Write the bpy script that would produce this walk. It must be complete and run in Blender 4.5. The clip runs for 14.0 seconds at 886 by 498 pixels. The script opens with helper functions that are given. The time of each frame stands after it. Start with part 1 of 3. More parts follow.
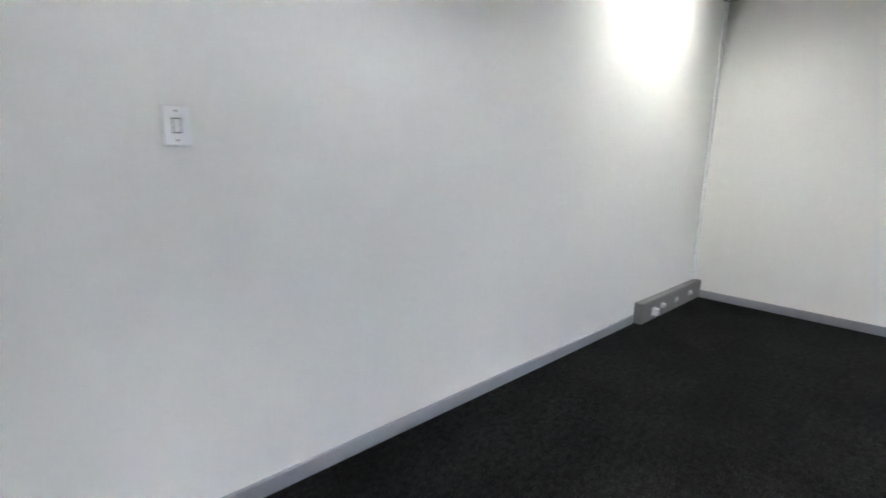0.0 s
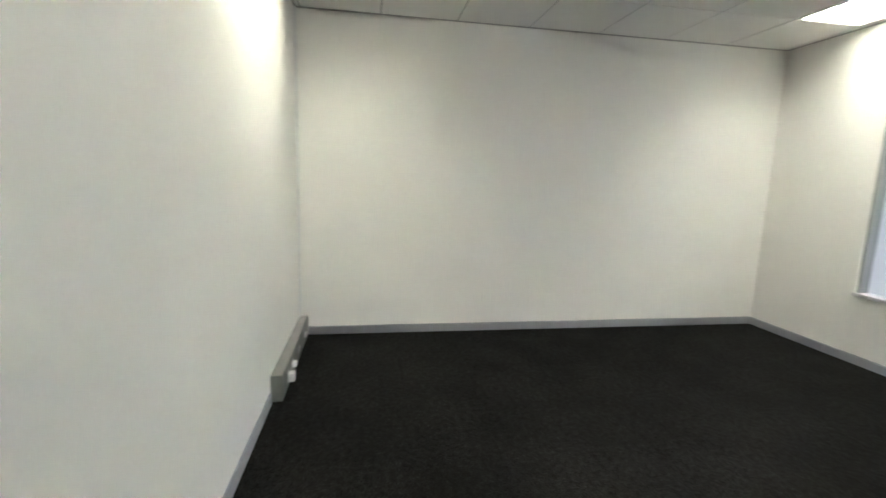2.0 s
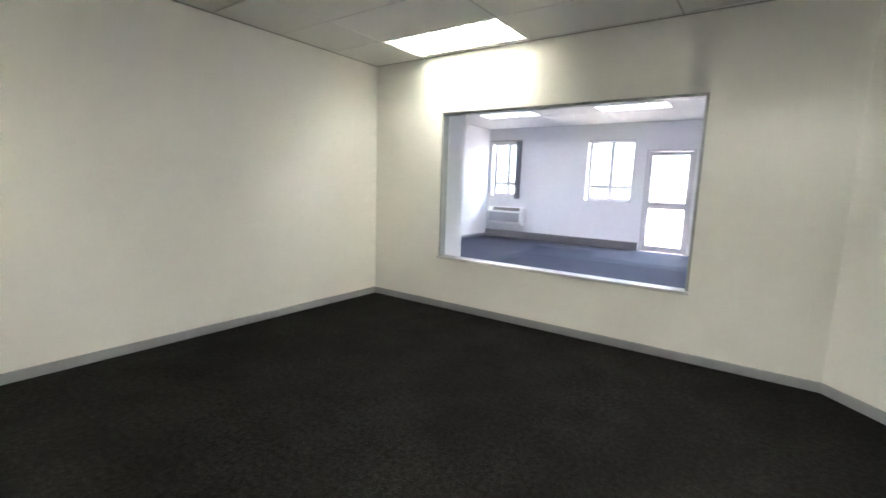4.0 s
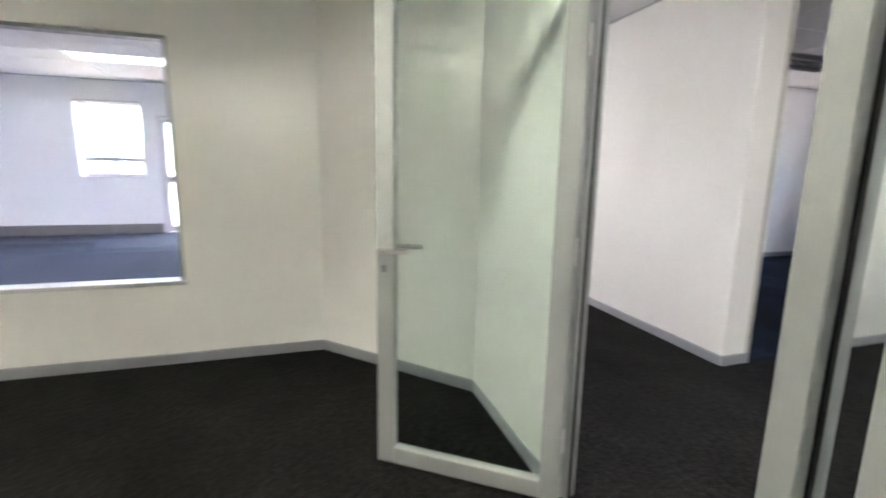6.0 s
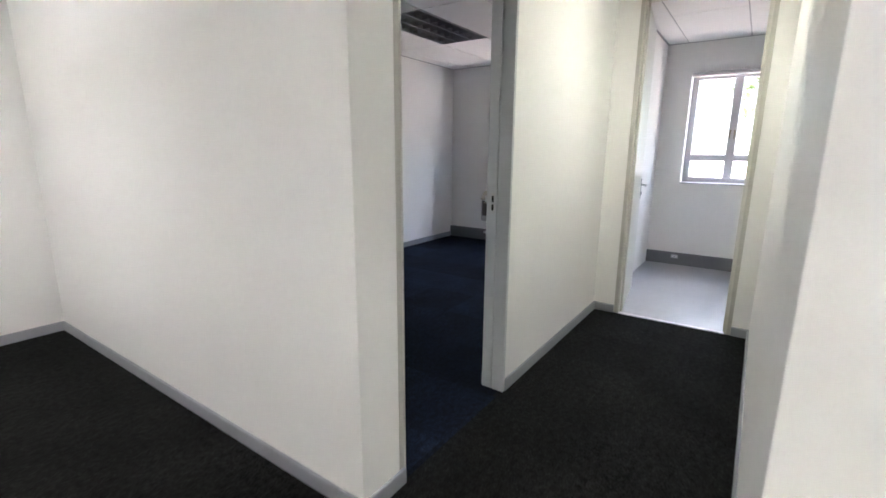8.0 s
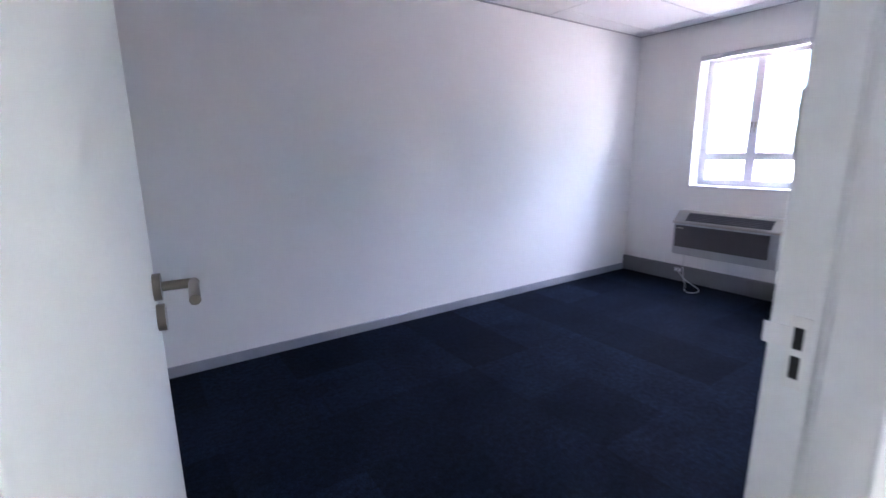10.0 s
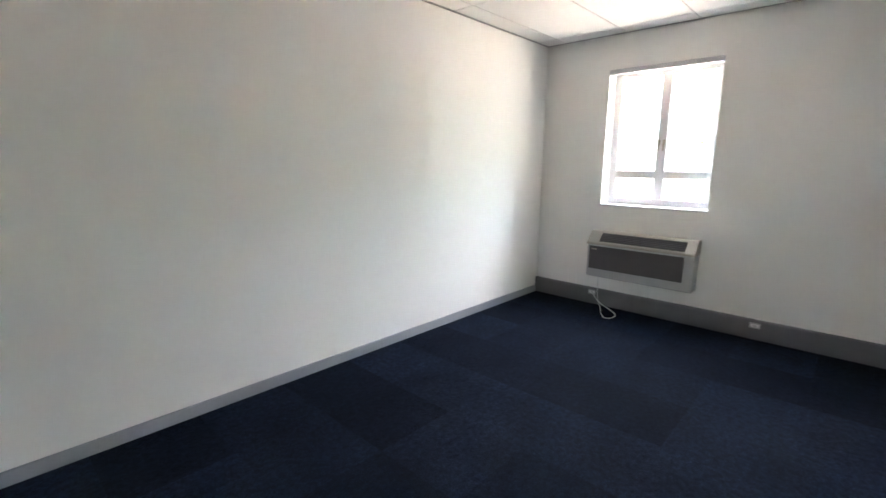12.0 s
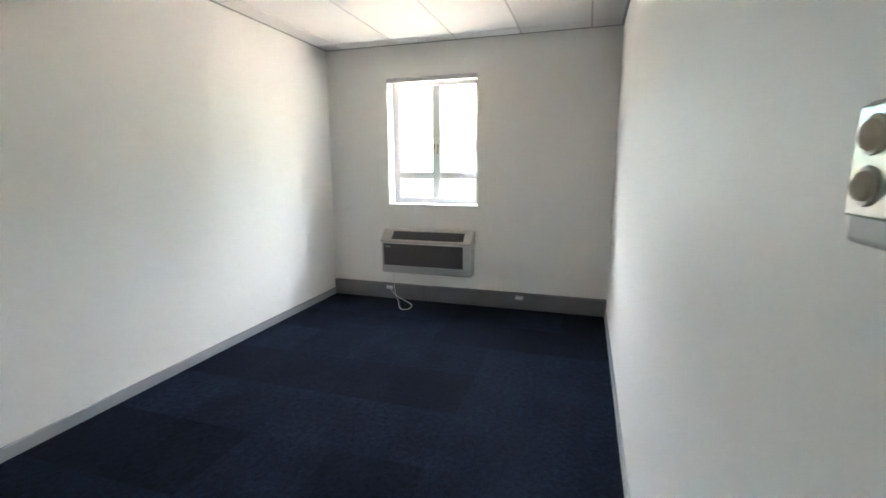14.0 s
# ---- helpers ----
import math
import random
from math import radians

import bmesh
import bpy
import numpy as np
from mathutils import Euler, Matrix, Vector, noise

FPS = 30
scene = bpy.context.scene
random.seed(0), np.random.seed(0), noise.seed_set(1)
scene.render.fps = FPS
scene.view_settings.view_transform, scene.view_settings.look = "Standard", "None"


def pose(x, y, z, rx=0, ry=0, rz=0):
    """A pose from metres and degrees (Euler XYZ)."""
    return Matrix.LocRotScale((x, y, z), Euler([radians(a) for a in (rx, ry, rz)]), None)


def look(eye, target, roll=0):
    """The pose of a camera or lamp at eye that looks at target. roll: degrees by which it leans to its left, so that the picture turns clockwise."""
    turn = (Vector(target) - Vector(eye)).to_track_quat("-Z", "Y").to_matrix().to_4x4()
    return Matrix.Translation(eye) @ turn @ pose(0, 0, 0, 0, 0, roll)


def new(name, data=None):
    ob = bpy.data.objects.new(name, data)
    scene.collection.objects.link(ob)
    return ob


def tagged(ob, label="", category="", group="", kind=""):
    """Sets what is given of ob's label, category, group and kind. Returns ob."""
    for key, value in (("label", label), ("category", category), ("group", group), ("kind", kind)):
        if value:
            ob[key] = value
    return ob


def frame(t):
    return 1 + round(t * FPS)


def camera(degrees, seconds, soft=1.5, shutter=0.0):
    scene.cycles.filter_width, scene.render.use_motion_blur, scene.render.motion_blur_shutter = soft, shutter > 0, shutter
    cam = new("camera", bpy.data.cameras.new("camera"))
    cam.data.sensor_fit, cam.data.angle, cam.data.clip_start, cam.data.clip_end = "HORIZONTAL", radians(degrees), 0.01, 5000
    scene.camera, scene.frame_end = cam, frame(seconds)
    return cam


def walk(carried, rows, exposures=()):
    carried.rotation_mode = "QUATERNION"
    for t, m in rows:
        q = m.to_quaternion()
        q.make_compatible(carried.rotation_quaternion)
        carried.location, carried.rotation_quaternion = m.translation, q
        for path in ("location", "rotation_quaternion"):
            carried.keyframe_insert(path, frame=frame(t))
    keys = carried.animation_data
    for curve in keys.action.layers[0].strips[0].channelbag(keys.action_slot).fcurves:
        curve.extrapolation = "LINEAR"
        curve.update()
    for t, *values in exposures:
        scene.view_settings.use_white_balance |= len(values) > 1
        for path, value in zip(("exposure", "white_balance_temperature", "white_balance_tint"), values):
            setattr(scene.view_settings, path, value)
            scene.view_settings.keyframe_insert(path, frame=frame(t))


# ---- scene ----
cam = camera(89.0, 14.0, shutter=0.3)
PATH = [
    (0, (4.552, -2.786, 1.251), (3.258, -4.261, 0.863), 0.6),
    (0.5, (4.292, -3.242, 1.304), (2.674, -4.339, 0.881), 3.0),
    (1, (4.048, -3.506, 1.322), (2.216, -4.199, 0.919), 3.1),
    (1.5, (3.892, -3.703, 1.334), (1.937, -3.931, 0.975), 4.0),
    (2, (3.799, -3.779, 1.346), (1.851, -3.452, 1.034), 1.8),
    (2.5, (3.714, -3.881, 1.304), (1.912, -3.066, 1.006), 1.8),
    (5, (3.756, -3.744, 1.323), (3.163, -1.861, 1.001), 1.4),
    (5.5, (3.875, -3.537, 1.318), (3.715, -1.573, 0.981), 1.5),
    (6, (4.031, -3.178, 1.285), (4.622, -1.299, 0.937), 1.0),
    (6.5, (4.322, -2.798, 1.296), (5.586, -1.295, 0.917), -0.1),
    (6.8, (4.527, -2.609, 1.374), (5.954, -1.268, 0.967), -0.1),
    (7, (4.698, -2.462, 1.361), (6.206, -1.216, 0.944), 0.3),
    (7.2, (4.875, -2.362, 1.349), (6.489, -1.26, 0.926), 0.5),
    (9.3, (6.764, -1.445, 1.367), (8.269, -0.186, 0.981), -0.8),
    (9.5, (6.841, -1.325, 1.371), (8.218, 0.068, 0.972), -0.6),
    (10, (7.066, -1.106, 1.37), (8.166, 0.513, 0.957), -0.6),
    (10.5, (7.242, -0.977, 1.37), (8.056, 0.8, 0.951), -1.1),
    (11, (7.404, -0.873, 1.414), (8.204, 0.912, 0.999), -1.1),
    (11.5, (7.48, -0.602, 1.375), (8.655, 0.97, 0.996), 0.9),
    (12, (7.488, -0.546, 1.405), (8.929, 0.789, 1.032), 0.5),
    (12.5, (7.45, -0.489, 1.378), (9.087, 0.607, 1.03), 0.6),
    (13, (7.438, -0.514, 1.392), (9.176, 0.411, 1.038), 1.1),
    (13.5, (7.426, -0.533, 1.372), (9.23, 0.264, 1.031), 0.9),
    (14, (7.458, -0.612, 1.409), (9.334, -0.021, 1.049), -0.2),
]
walk(cam, [(t, look(e, g, r)) for t, e, g, r in PATH],
     exposures=[(0.0, 3.85, 5150, 22), (1.5, 3.90, 5300, 18), (2.5, 3.88, 5750, 14), (5.0, 3.72, 5650, 17), (6.0, 3.85, 5700, 17), (6.5, 3.86, 5700, 17), (7.2, 3.58, 5750, 15),
                (9.3, 3.58, 5550, 15), (10.0, 4.62, 5250, 24), (10.6, 4.90, 5700, 19), (11.3, 4.88, 6300, 11), (12.5, 4.70, 6350, 6), (14.0, 4.68, 6350, 4)])

# ---- world, sun, exposure ----
world = bpy.data.worlds.new("sky")
scene.world = world
world.use_nodes = True
wn = world.node_tree.nodes
sky = wn.new("ShaderNodeTexSky")
sky.sky_type = "NISHITA"
sky.sun_disc = False
sky.sun_elevation = radians(58)
sky.sun_rotation = radians(225)
bg = wn["Background"]
bg.inputs["Strength"].default_value = 0.15
world.node_tree.links.new(sky.outputs[0], bg.inputs["Color"])

sun = new("sun", bpy.data.lights.new("sun", "SUN"))
sun.data.energy = 5.0
sun.data.angle = radians(0.53)
sun.data.color = (1.0, 0.95, 0.88)
sun.matrix_world = look((-20, -20, 45), (0, 0, 0))


# ---- materials ----


def material(name, colour, rough=0.6, metal=0.0, noise_scale=0.0, vary=0.0, bump=0.0, bump_scale=200.0, per_piece=0.0,
             spec=0.5, stain=0.0, stain_scale=1.3, contrast=0.5, wear=0.0):
    m = bpy.data.materials.new(name)
    m.use_nodes = True
    nt = m.node_tree
    n, l = nt.nodes, nt.links
    b = n["Principled BSDF"]
    b.inputs["Roughness"].default_value = rough
    b.inputs["Metallic"].default_value = metal
    b.inputs["Specular IOR Level"].default_value = spec
    b.inputs["Base Color"].default_value = (*colour, 1)
    coord = n.new("ShaderNodeTexCoord")
    geo = n.new("ShaderNodeNewGeometry")
    last = None

    def scaled(socket, factor):
        nonlocal last
        mul = n.new("ShaderNodeVectorMath")
        mul.operation = "MULTIPLY"
        if last is None:
            mul.inputs[0].default_value = colour
        else:
            l.new(last, mul.inputs[0])
        l.new(socket, mul.inputs[1])
        last = mul.outputs[0]

    def varied(socket, lo, hi, spread=0.5):
        r = n.new("ShaderNodeMapRange")
        r.inputs["From Min"].default_value, r.inputs["From Max"].default_value = 0.5 - spread, 0.5 + spread
        r.inputs["To Min"].default_value, r.inputs["To Max"].default_value = lo, hi
        l.new(socket, r.inputs["Value"])
        scaled(r.outputs[0], 1)

    if vary:
        t = n.new("ShaderNodeTexNoise")
        t.inputs["Scale"].default_value, t.inputs["Detail"].default_value = noise_scale, 4
        l.new(geo.outputs["Position"], t.inputs["Vector"])
        varied(t.outputs["Fac"], 1 - vary, 1 + vary, contrast)
    if stain:
        t = n.new("ShaderNodeTexNoise")
        t.inputs["Scale"].default_value, t.inputs["Detail"].default_value = stain_scale, 6
        l.new(geo.outputs["Position"], t.inputs["Vector"])
        varied(t.outputs["Fac"], 1 - stain, 1 + stain, contrast)
    if wear:
        t = n.new("ShaderNodeTexNoise")
        t.inputs["Scale"].default_value, t.inputs["Detail"].default_value = 3.1, 5
        l.new(geo.outputs["Position"], t.inputs["Vector"])
        varied(t.outputs["Fac"], 1 - wear, 1 + wear, 0.25)
    if per_piece:
        o = n.new("ShaderNodeObjectInfo")
        varied(o.outputs["Random"], 1 - per_piece, 1 + per_piece)
    if last is not None:
        l.new(last, b.inputs["Base Color"])
    if bump:
        t = n.new("ShaderNodeTexNoise")
        t.inputs["Scale"].default_value, t.inputs["Detail"].default_value = bump_scale, 3
        l.new(geo.outputs["Position"], t.inputs["Vector"])
        bp = n.new("ShaderNodeBump")
        bp.inputs["Strength"].default_value, bp.inputs["Distance"].default_value = bump, 0.002
        l.new(t.outputs["Fac"], bp.inputs["Height"])
        l.new(bp.outputs[0], b.inputs["Normal"])
    return m


def emitter(name, colour, strength):
    m = bpy.data.materials.new(name)
    m.use_nodes = True
    b = m.node_tree.nodes["Principled BSDF"]
    b.inputs["Base Color"].default_value = (0.8, 0.8, 0.8, 1)
    b.inputs["Emission Color"].default_value = (*colour, 1)
    b.inputs["Emission Strength"].default_value = strength
    return m


def glass_material(name, tint=(0.96, 0.985, 0.97)):
    m = bpy.data.materials.new(name)
    m.use_nodes = True
    nt = m.node_tree
    n, l = nt.nodes, nt.links
    n.remove(n["Principled BSDF"])
    gl = n.new("ShaderNodeBsdfGlossy")
    gl.inputs["Roughness"].default_value = 0.0
    tr = n.new("ShaderNodeBsdfTransparent")
    tr.inputs["Color"].default_value = (*tint, 1)
    # both faces of a pane reflect alike: 4 % head-on, rising with the fifth power
    lw = n.new("ShaderNodeLayerWeight")
    lw.inputs["Blend"].default_value = 0.5
    power = n.new("ShaderNodeMath")
    power.operation = "POWER"
    power.inputs[1].default_value = 5.0
    l.new(lw.outputs["Facing"], power.inputs[0])
    rise = n.new("ShaderNodeMath")
    rise.operation = "MULTIPLY_ADD"
    rise.inputs[1].default_value, rise.inputs[2].default_value = 0.96, 0.042
    l.new(power.outputs[0], rise.inputs[0])
    mix = n.new("ShaderNodeMixShader")
    l.new(rise.outputs[0], mix.inputs[0])
    l.new(tr.outputs[0], mix.inputs[1])
    l.new(gl.outputs[0], mix.inputs[2])
    l.new(mix.outputs[0], n["Material Output"].inputs["Surface"])
    return m


PAINT = material("white_wall_paint", (0.86, 0.85, 0.815), 0.55, noise_scale=40, vary=0.015, bump=0.12, bump_scale=220, stain=0.03, stain_scale=0.9, spec=0.3)
PAINT_B = material("white_office_paint", (0.86, 0.855, 0.86), 0.6, noise_scale=40, vary=0.012, bump=0.1, bump_scale=220, stain=0.02)
CARPET_DARK = material("charcoal_carpet", (0.0110, 0.0108, 0.0102), 1.0, noise_scale=110, vary=0.9, contrast=0.25, wear=0.3, bump=1.0, bump_scale=300, per_piece=0.10, spec=0.04, stain=0.6, stain_scale=34)
CARPET_BLUE = material("navy_carpet", (0.0074, 0.0104, 0.0195), 1.0, noise_scale=110, vary=0.7, contrast=0.3, wear=0.3, bump=1.0, bump_scale=300, per_piece=0.36, spec=0.05, stain=0.6, stain_scale=34)
CARPET_B = material("blue_grey_carpet", (0.022, 0.026, 0.042), 0.95, noise_scale=200, vary=0.5, bump=0.8, bump_scale=380, spec=0.15, stain=0.25, stain_scale=2)
UNDERLAY = material("carpet_underlay", (0.008, 0.008, 0.009), 0.95, noise_scale=120, vary=0.3, spec=0.1)
VINYL = material("grey_vinyl", (0.34, 0.34, 0.35), 0.3, noise_scale=9, vary=0.08, stain=0.08, stain_scale=2.2, bump=0.05, bump_scale=60)
SKIRT = material("grey_skirting", (0.29, 0.30, 0.315), 0.5, noise_scale=60, vary=0.06, stain=0.08, stain_scale=4)
TRUNK = material("grey_steel_trunking", (0.15, 0.15, 0.155), 0.45, noise_scale=50, vary=0.06, stain=0.1, stain_scale=4)
TRUNK_A = material("bare_steel_trunking", (0.23, 0.23, 0.21), 0.45, 0.2, noise_scale=50, vary=0.08, stain=0.12, stain_scale=6)
ALU = material("white_powder_coat", (0.34, 0.352, 0.335), 0.36, noise_scale=80, vary=0.02, stain=0.03, stain_scale=3)
GASKET = material("black_rubber_gasket", (0.012, 0.012, 0.013), 0.7, noise_scale=100, vary=0.2)
STEEL_FRAME = material("cream_door_frame", (0.62, 0.60, 0.53), 0.4, noise_scale=60, vary=0.03, stain=0.05, stain_scale=5)
GREY_FRAME = material("grey_door_frame", (0.57, 0.58, 0.575), 0.4, noise_scale=60, vary=0.03, stain=0.05, stain_scale=5)
# same cream paint as the frame bead, with the jamb's shade put into the colour
FRAME_SHADE = material("shaded_cream_frame", (0.50, 0.485, 0.425), 0.45, noise_scale=60, vary=0.03, stain=0.06, stain_scale=5)
LEAF = material("white_door_paint", (0.765, 0.768, 0.71), 0.42, noise_scale=50, vary=0.02, stain=0.02, bump=0.05, bump_scale=90)
TILE = material("ceiling_tile", (0.78, 0.77, 0.75), 0.85, noise_scale=120, vary=0.05, bump=0.3, bump_scale=160, stain=0.04, stain_scale=2)
TBAR = material("ceiling_grid", (0.36, 0.355, 0.35), 0.5, noise_scale=60, vary=0.05)
WFRAME = material("white_window_frame", (0.60, 0.585, 0.60), 0.4, noise_scale=60, vary=0.02, stain=0.03)
PLASTIC = material("white_plastic", (0.80, 0.80, 0.79), 0.35, noise_scale=90, vary=0.015)
NICKEL = material("satin_nickel", (0.30, 0.265, 0.21), 0.3, 1.0, noise_scale=140, vary=0.06, bump=0.05, bump_scale=300)
CHROME = material("polished_steel", (0.60, 0.59, 0.57), 0.28, 1.0, noise_scale=140, vary=0.04)
# the plate's green is reflected foliage put into its base colour
PLATE_REFLECTION = material("plate_green_reflection", (0.40, 0.43, 0.34), 0.22, noise_scale=140, vary=0.05)
SWITCH_WHITE = material("bright_white_plastic", (0.92, 0.92, 0.94), 0.3, noise_scale=90, vary=0.015)
# near-black colour for the shade inside holes that are not cut
HOLE_SHADE = material("hole_shade", (0.01, 0.01, 0.01), 0.8, noise_scale=40, vary=0.2)
AC_BODY = material("grey_ac_casing", (0.44, 0.44, 0.43), 0.5, noise_scale=60, vary=0.03, stain=0.06, stain_scale=5)
AC_TOP = material("beige_ac_top", (0.42, 0.38, 0.315), 0.5, noise_scale=60, vary=0.03, stain=0.08, stain_scale=6)
AC_PANEL = material("dark_ac_panel", (0.076, 0.070, 0.067), 0.5, noise_scale=240, vary=0.12, bump=0.2, bump_scale=500)
AC_SHADE = material("ac_slot_shade", (0.03, 0.028, 0.026), 0.6, noise_scale=60, vary=0.1)
CABLE = material("white_cable", (0.66, 0.66, 0.63), 0.45, noise_scale=60, vary=0.03)
GLASS = glass_material("clear_glass")
DOOR_GLASS = glass_material("greenish_door_glass", (0.93, 0.975, 0.955))
LAMP_ON = emitter("lit_tubes", (1.0, 0.92, 0.65), 4.6)
# dimmed to soften the bright spot on the switch wall
LAMP_DIM = emitter("lit_tubes_dim", (1.0, 0.91, 0.62), 3.5)
# raised strength for the unseen fill light of the first office
LAMP_FILL = emitter("lit_tubes_fill", (1.0, 0.93, 0.69), 8.2)
LAMP_WHITE = emitter("lit_tubes_cool", (1.0, 0.925, 0.81), 4.8)
LAMP_HALL = emitter("lit_tubes_hall", (1.0, 0.94, 0.74), 3.2)
LAMP_B = emitter("lit_tubes_bluish", (1.0, 0.915, 0.985), 7.0)
SKY_GLOW = emitter("sky_glow", (0.81, 0.86, 1.0), 1.95)
LAMP_OFF = material("unlit_reflector", (0.16, 0.16, 0.16), 0.35, 0.5, noise_scale=40, vary=0.1)
LOUVRE = material("white_louvre", (0.82, 0.81, 0.78), 0.4, noise_scale=60, vary=0.02)
LOUVRE_BLADE = material("louvre_blade", (0.34, 0.34, 0.325), 0.3, noise_scale=60, vary=0.03)
LOUVRE_SIDE = material("satin_divider", (0.38, 0.38, 0.365), 0.3, noise_scale=60, vary=0.03)
LOUVRE_OFF = material("metal_louvre", (0.36, 0.35, 0.36), 0.3, 0.7, noise_scale=60, vary=0.04)
PAVING = material("red_brick_paving", (0.46, 0.35, 0.285), 0.8, noise_scale=30, vary=0.12, stain=0.15, stain_scale=0.8)
BARK = material("bark", (0.12, 0.09, 0.06), 0.9, noise_scale=18, vary=0.3, bump=0.6, bump_scale=30)
BLIND = material("grey_blind_fabric", (0.20, 0.20, 0.25), 0.8, noise_scale=150, vary=0.08, bump=0.2, bump_scale=400)
LEAVES = material("foliage", (0.09, 0.13, 0.035), 0.6, noise_scale=3, vary=0.4)

# ---- mesh helpers ----


def box(bm, x0, x1, y0, y1, z0, z1, mat=0, m=None):
    vs = [bm.verts.new((x, y, z)) for z in (z0, z1) for y in (y0, y1) for x in (x0, x1)]
    if m is not None:
        for v in vs:
            v.co = m @ v.co
    fs = []
    for q in ((0, 2, 3, 1), (4, 5, 7, 6), (0, 1, 5, 4), (2, 6, 7, 3), (0, 4, 6, 2), (1, 3, 7, 5)):
        f = bm.faces.new([vs[i] for i in q])
        f.material_index = mat
        fs.append(f)
    return vs, fs


def bbox(x0, x1, y0, y1, z0, z1, bevel=0.0, segments=1):
    bm = bmesh.new()
    box(bm, x0, x1, y0, y1, z0, z1)
    if bevel:
        bmesh.ops.bevel(bm, geom=list(bm.edges), offset=bevel, segments=segments, affect="EDGES", profile=0.5)
    return bm


def cyl(bm, p, q, r, n=16, r2=None):
    p, q = Vector(p), Vector(q)
    d = q - p
    m = Matrix.Translation((p + q) / 2) @ d.to_track_quat("Z", "Y").to_matrix().to_4x4()
    return bmesh.ops.create_cone(bm, cap_ends=True, segments=n, radius1=r, radius2=r if r2 is None else r2, depth=d.length, matrix=m)


def finish(bm, name, mats, smooth=False):
    bmesh.ops.recalc_face_normals(bm, faces=bm.faces)
    me = bpy.data.meshes.new(name)
    bm.to_mesh(me)
    bm.free()
    for mt in (mats if isinstance(mats, (list, tuple)) else [mats]):
        me.materials.append(mt)
    if smooth:
        me.polygons.foreach_set("use_smooth", [True] * len(me.polygons))
        me.set_sharp_from_angle(angle=radians(40))
    return me


def part(name, bm, mats, parent, label="", smooth=False):
    ob = new(name, finish(bm, name, mats, smooth))
    ob.parent = parent
    if label:
        tagged(ob, label)
    return ob


def thing(name, label, category, m=None, kind="", group=""):
    ob = new(name)
    ob.empty_display_size = 0.1
    if m is not None:
        ob.matrix_basis = m
    return tagged(ob, label, category, group, kind)


def structure(name, bm, mats, label, category, smooth=False):
    return tagged(new(name, finish(bm, name, mats, smooth)), label, category, kind="structure")


def curve_mesh(points, radius, resolution=6):
    cu = bpy.data.curves.new("tube", "CURVE")
    cu.dimensions = "3D"
    cu.bevel_depth, cu.bevel_resolution, cu.resolution_u = radius, 2, resolution
    sp = cu.splines.new("NURBS")
    sp.points.add(len(points) - 1)
    for pt, co in zip(sp.points, points):
        pt.co = (*co, 1)
    sp.use_endpoint_u, sp.order_u = True, 3
    ob = bpy.data.objects.new("tube", cu)
    scene.collection.objects.link(ob)
    me = bpy.data.meshes.new_from_object(ob.evaluated_get(bpy.context.evaluated_depsgraph_get()))
    bpy.data.objects.remove(ob)
    bm = bmesh.new()
    bm.from_mesh(me)
    bpy.data.meshes.remove(me)
    return bm


# ---- plan ----
H = 2.59            # ceiling of the offices and corridor
HB = 2.74           # ceiling of the open-plan office
XA, YA = 4.955, -4.345     # east and south walls of the first office
NE = (4.152, 0.0)
NE2 = (4.965, -0.88)
TA = 0.065          # thickness of its partition with the lobby
CW, CE, CS, CN = 6.825, 11.845, -0.850, 2.038    # second office, inside faces
COX, COY = 6.715, -0.985     # its outside faces towards the lobby and the corridor
RX, RY = 6.665, -2.132     # corner between lobby and corridor
VX = 9.586          # end wall of the corridor
BW, BN = -2.29, 6.56       # open-plan office
TOP = 2.95


def wall_x(bm, x0, x1, y0, y1, openings=(), z1=TOP):
    """A wall that runs along x, with openings (a, b, bottom, top)."""
    a = x0
    for o in sorted(openings):
        if o[0] > a:
            box(bm, a, o[0], y0, y1, 0, z1)
        if o[2] > 0:
            box(bm, o[0], o[1], y0, y1, 0, o[2])
        box(bm, o[0], o[1], y0, y1, o[3], z1)
        a = o[1]
    if x1 > a:
        box(bm, a, x1, y0, y1, 0, z1)


def wall_y(bm, y0, y1, x0, x1, openings=(), z1=TOP):
    a = y0
    for o in sorted(openings):
        if o[0] > a:
            box(bm, x0, x1, a, o[0], 0, z1)
        if o[2] > 0:
            box(bm, x0, x1, o[0], o[1], 0, o[2])
        box(bm, x0, x1, o[0], o[1], o[3], z1)
        a = o[1]
    if y1 > a:
        box(bm, x0, x1, a, y1, 0, z1)


# interior window and openings
IW = (0.917, 3.300, 0.540, 2.032)
DOOR_A = (-3.62, -1.725, 0.0, 2.06)      # glazed screen with the glass door
DOOR_C = (6.924, 7.850, 0.0, 2.52)
CF = -0.856         # inner edge of its frame
DOOR_V = (-2.02, -1.158, 0.0, 2.52)
WIN_C = (0.414, 1.358, 1.020, 2.280)
WIN_V = (-2.20, -1.27, 1.01, 2.26)
WIN_B1 = (-2.19, -1.38, 1.06, 2.40)
WIN_B2 = (0.28, 1.30, 1.045, 2.39)
DOOR_B = (1.53, 2.46, 0.0, 2.17)

bm = bmesh.new()
wall_y(bm, YA - 0.15, 0.0, -0.15, 0.0)
structure("wall_west_first_office", bm, PAINT, "plain white painted wall of the first office", "wall")
bm = bmesh.new()
wall_x(bm, 0.0, XA + TA, YA - 0.15, YA)
structure("wall_south_first_office", bm, PAINT, "white painted wall with switch and low steel trunking", "wall")
bm = bmesh.new()
wall_x(bm, -0.15, NE[0] + 0.08, 0.0, 0.12, [IW])
structure("wall_north_first_office", bm, PAINT, "white painted wall with a large interior window", "wall")
bm = bmesh.new()
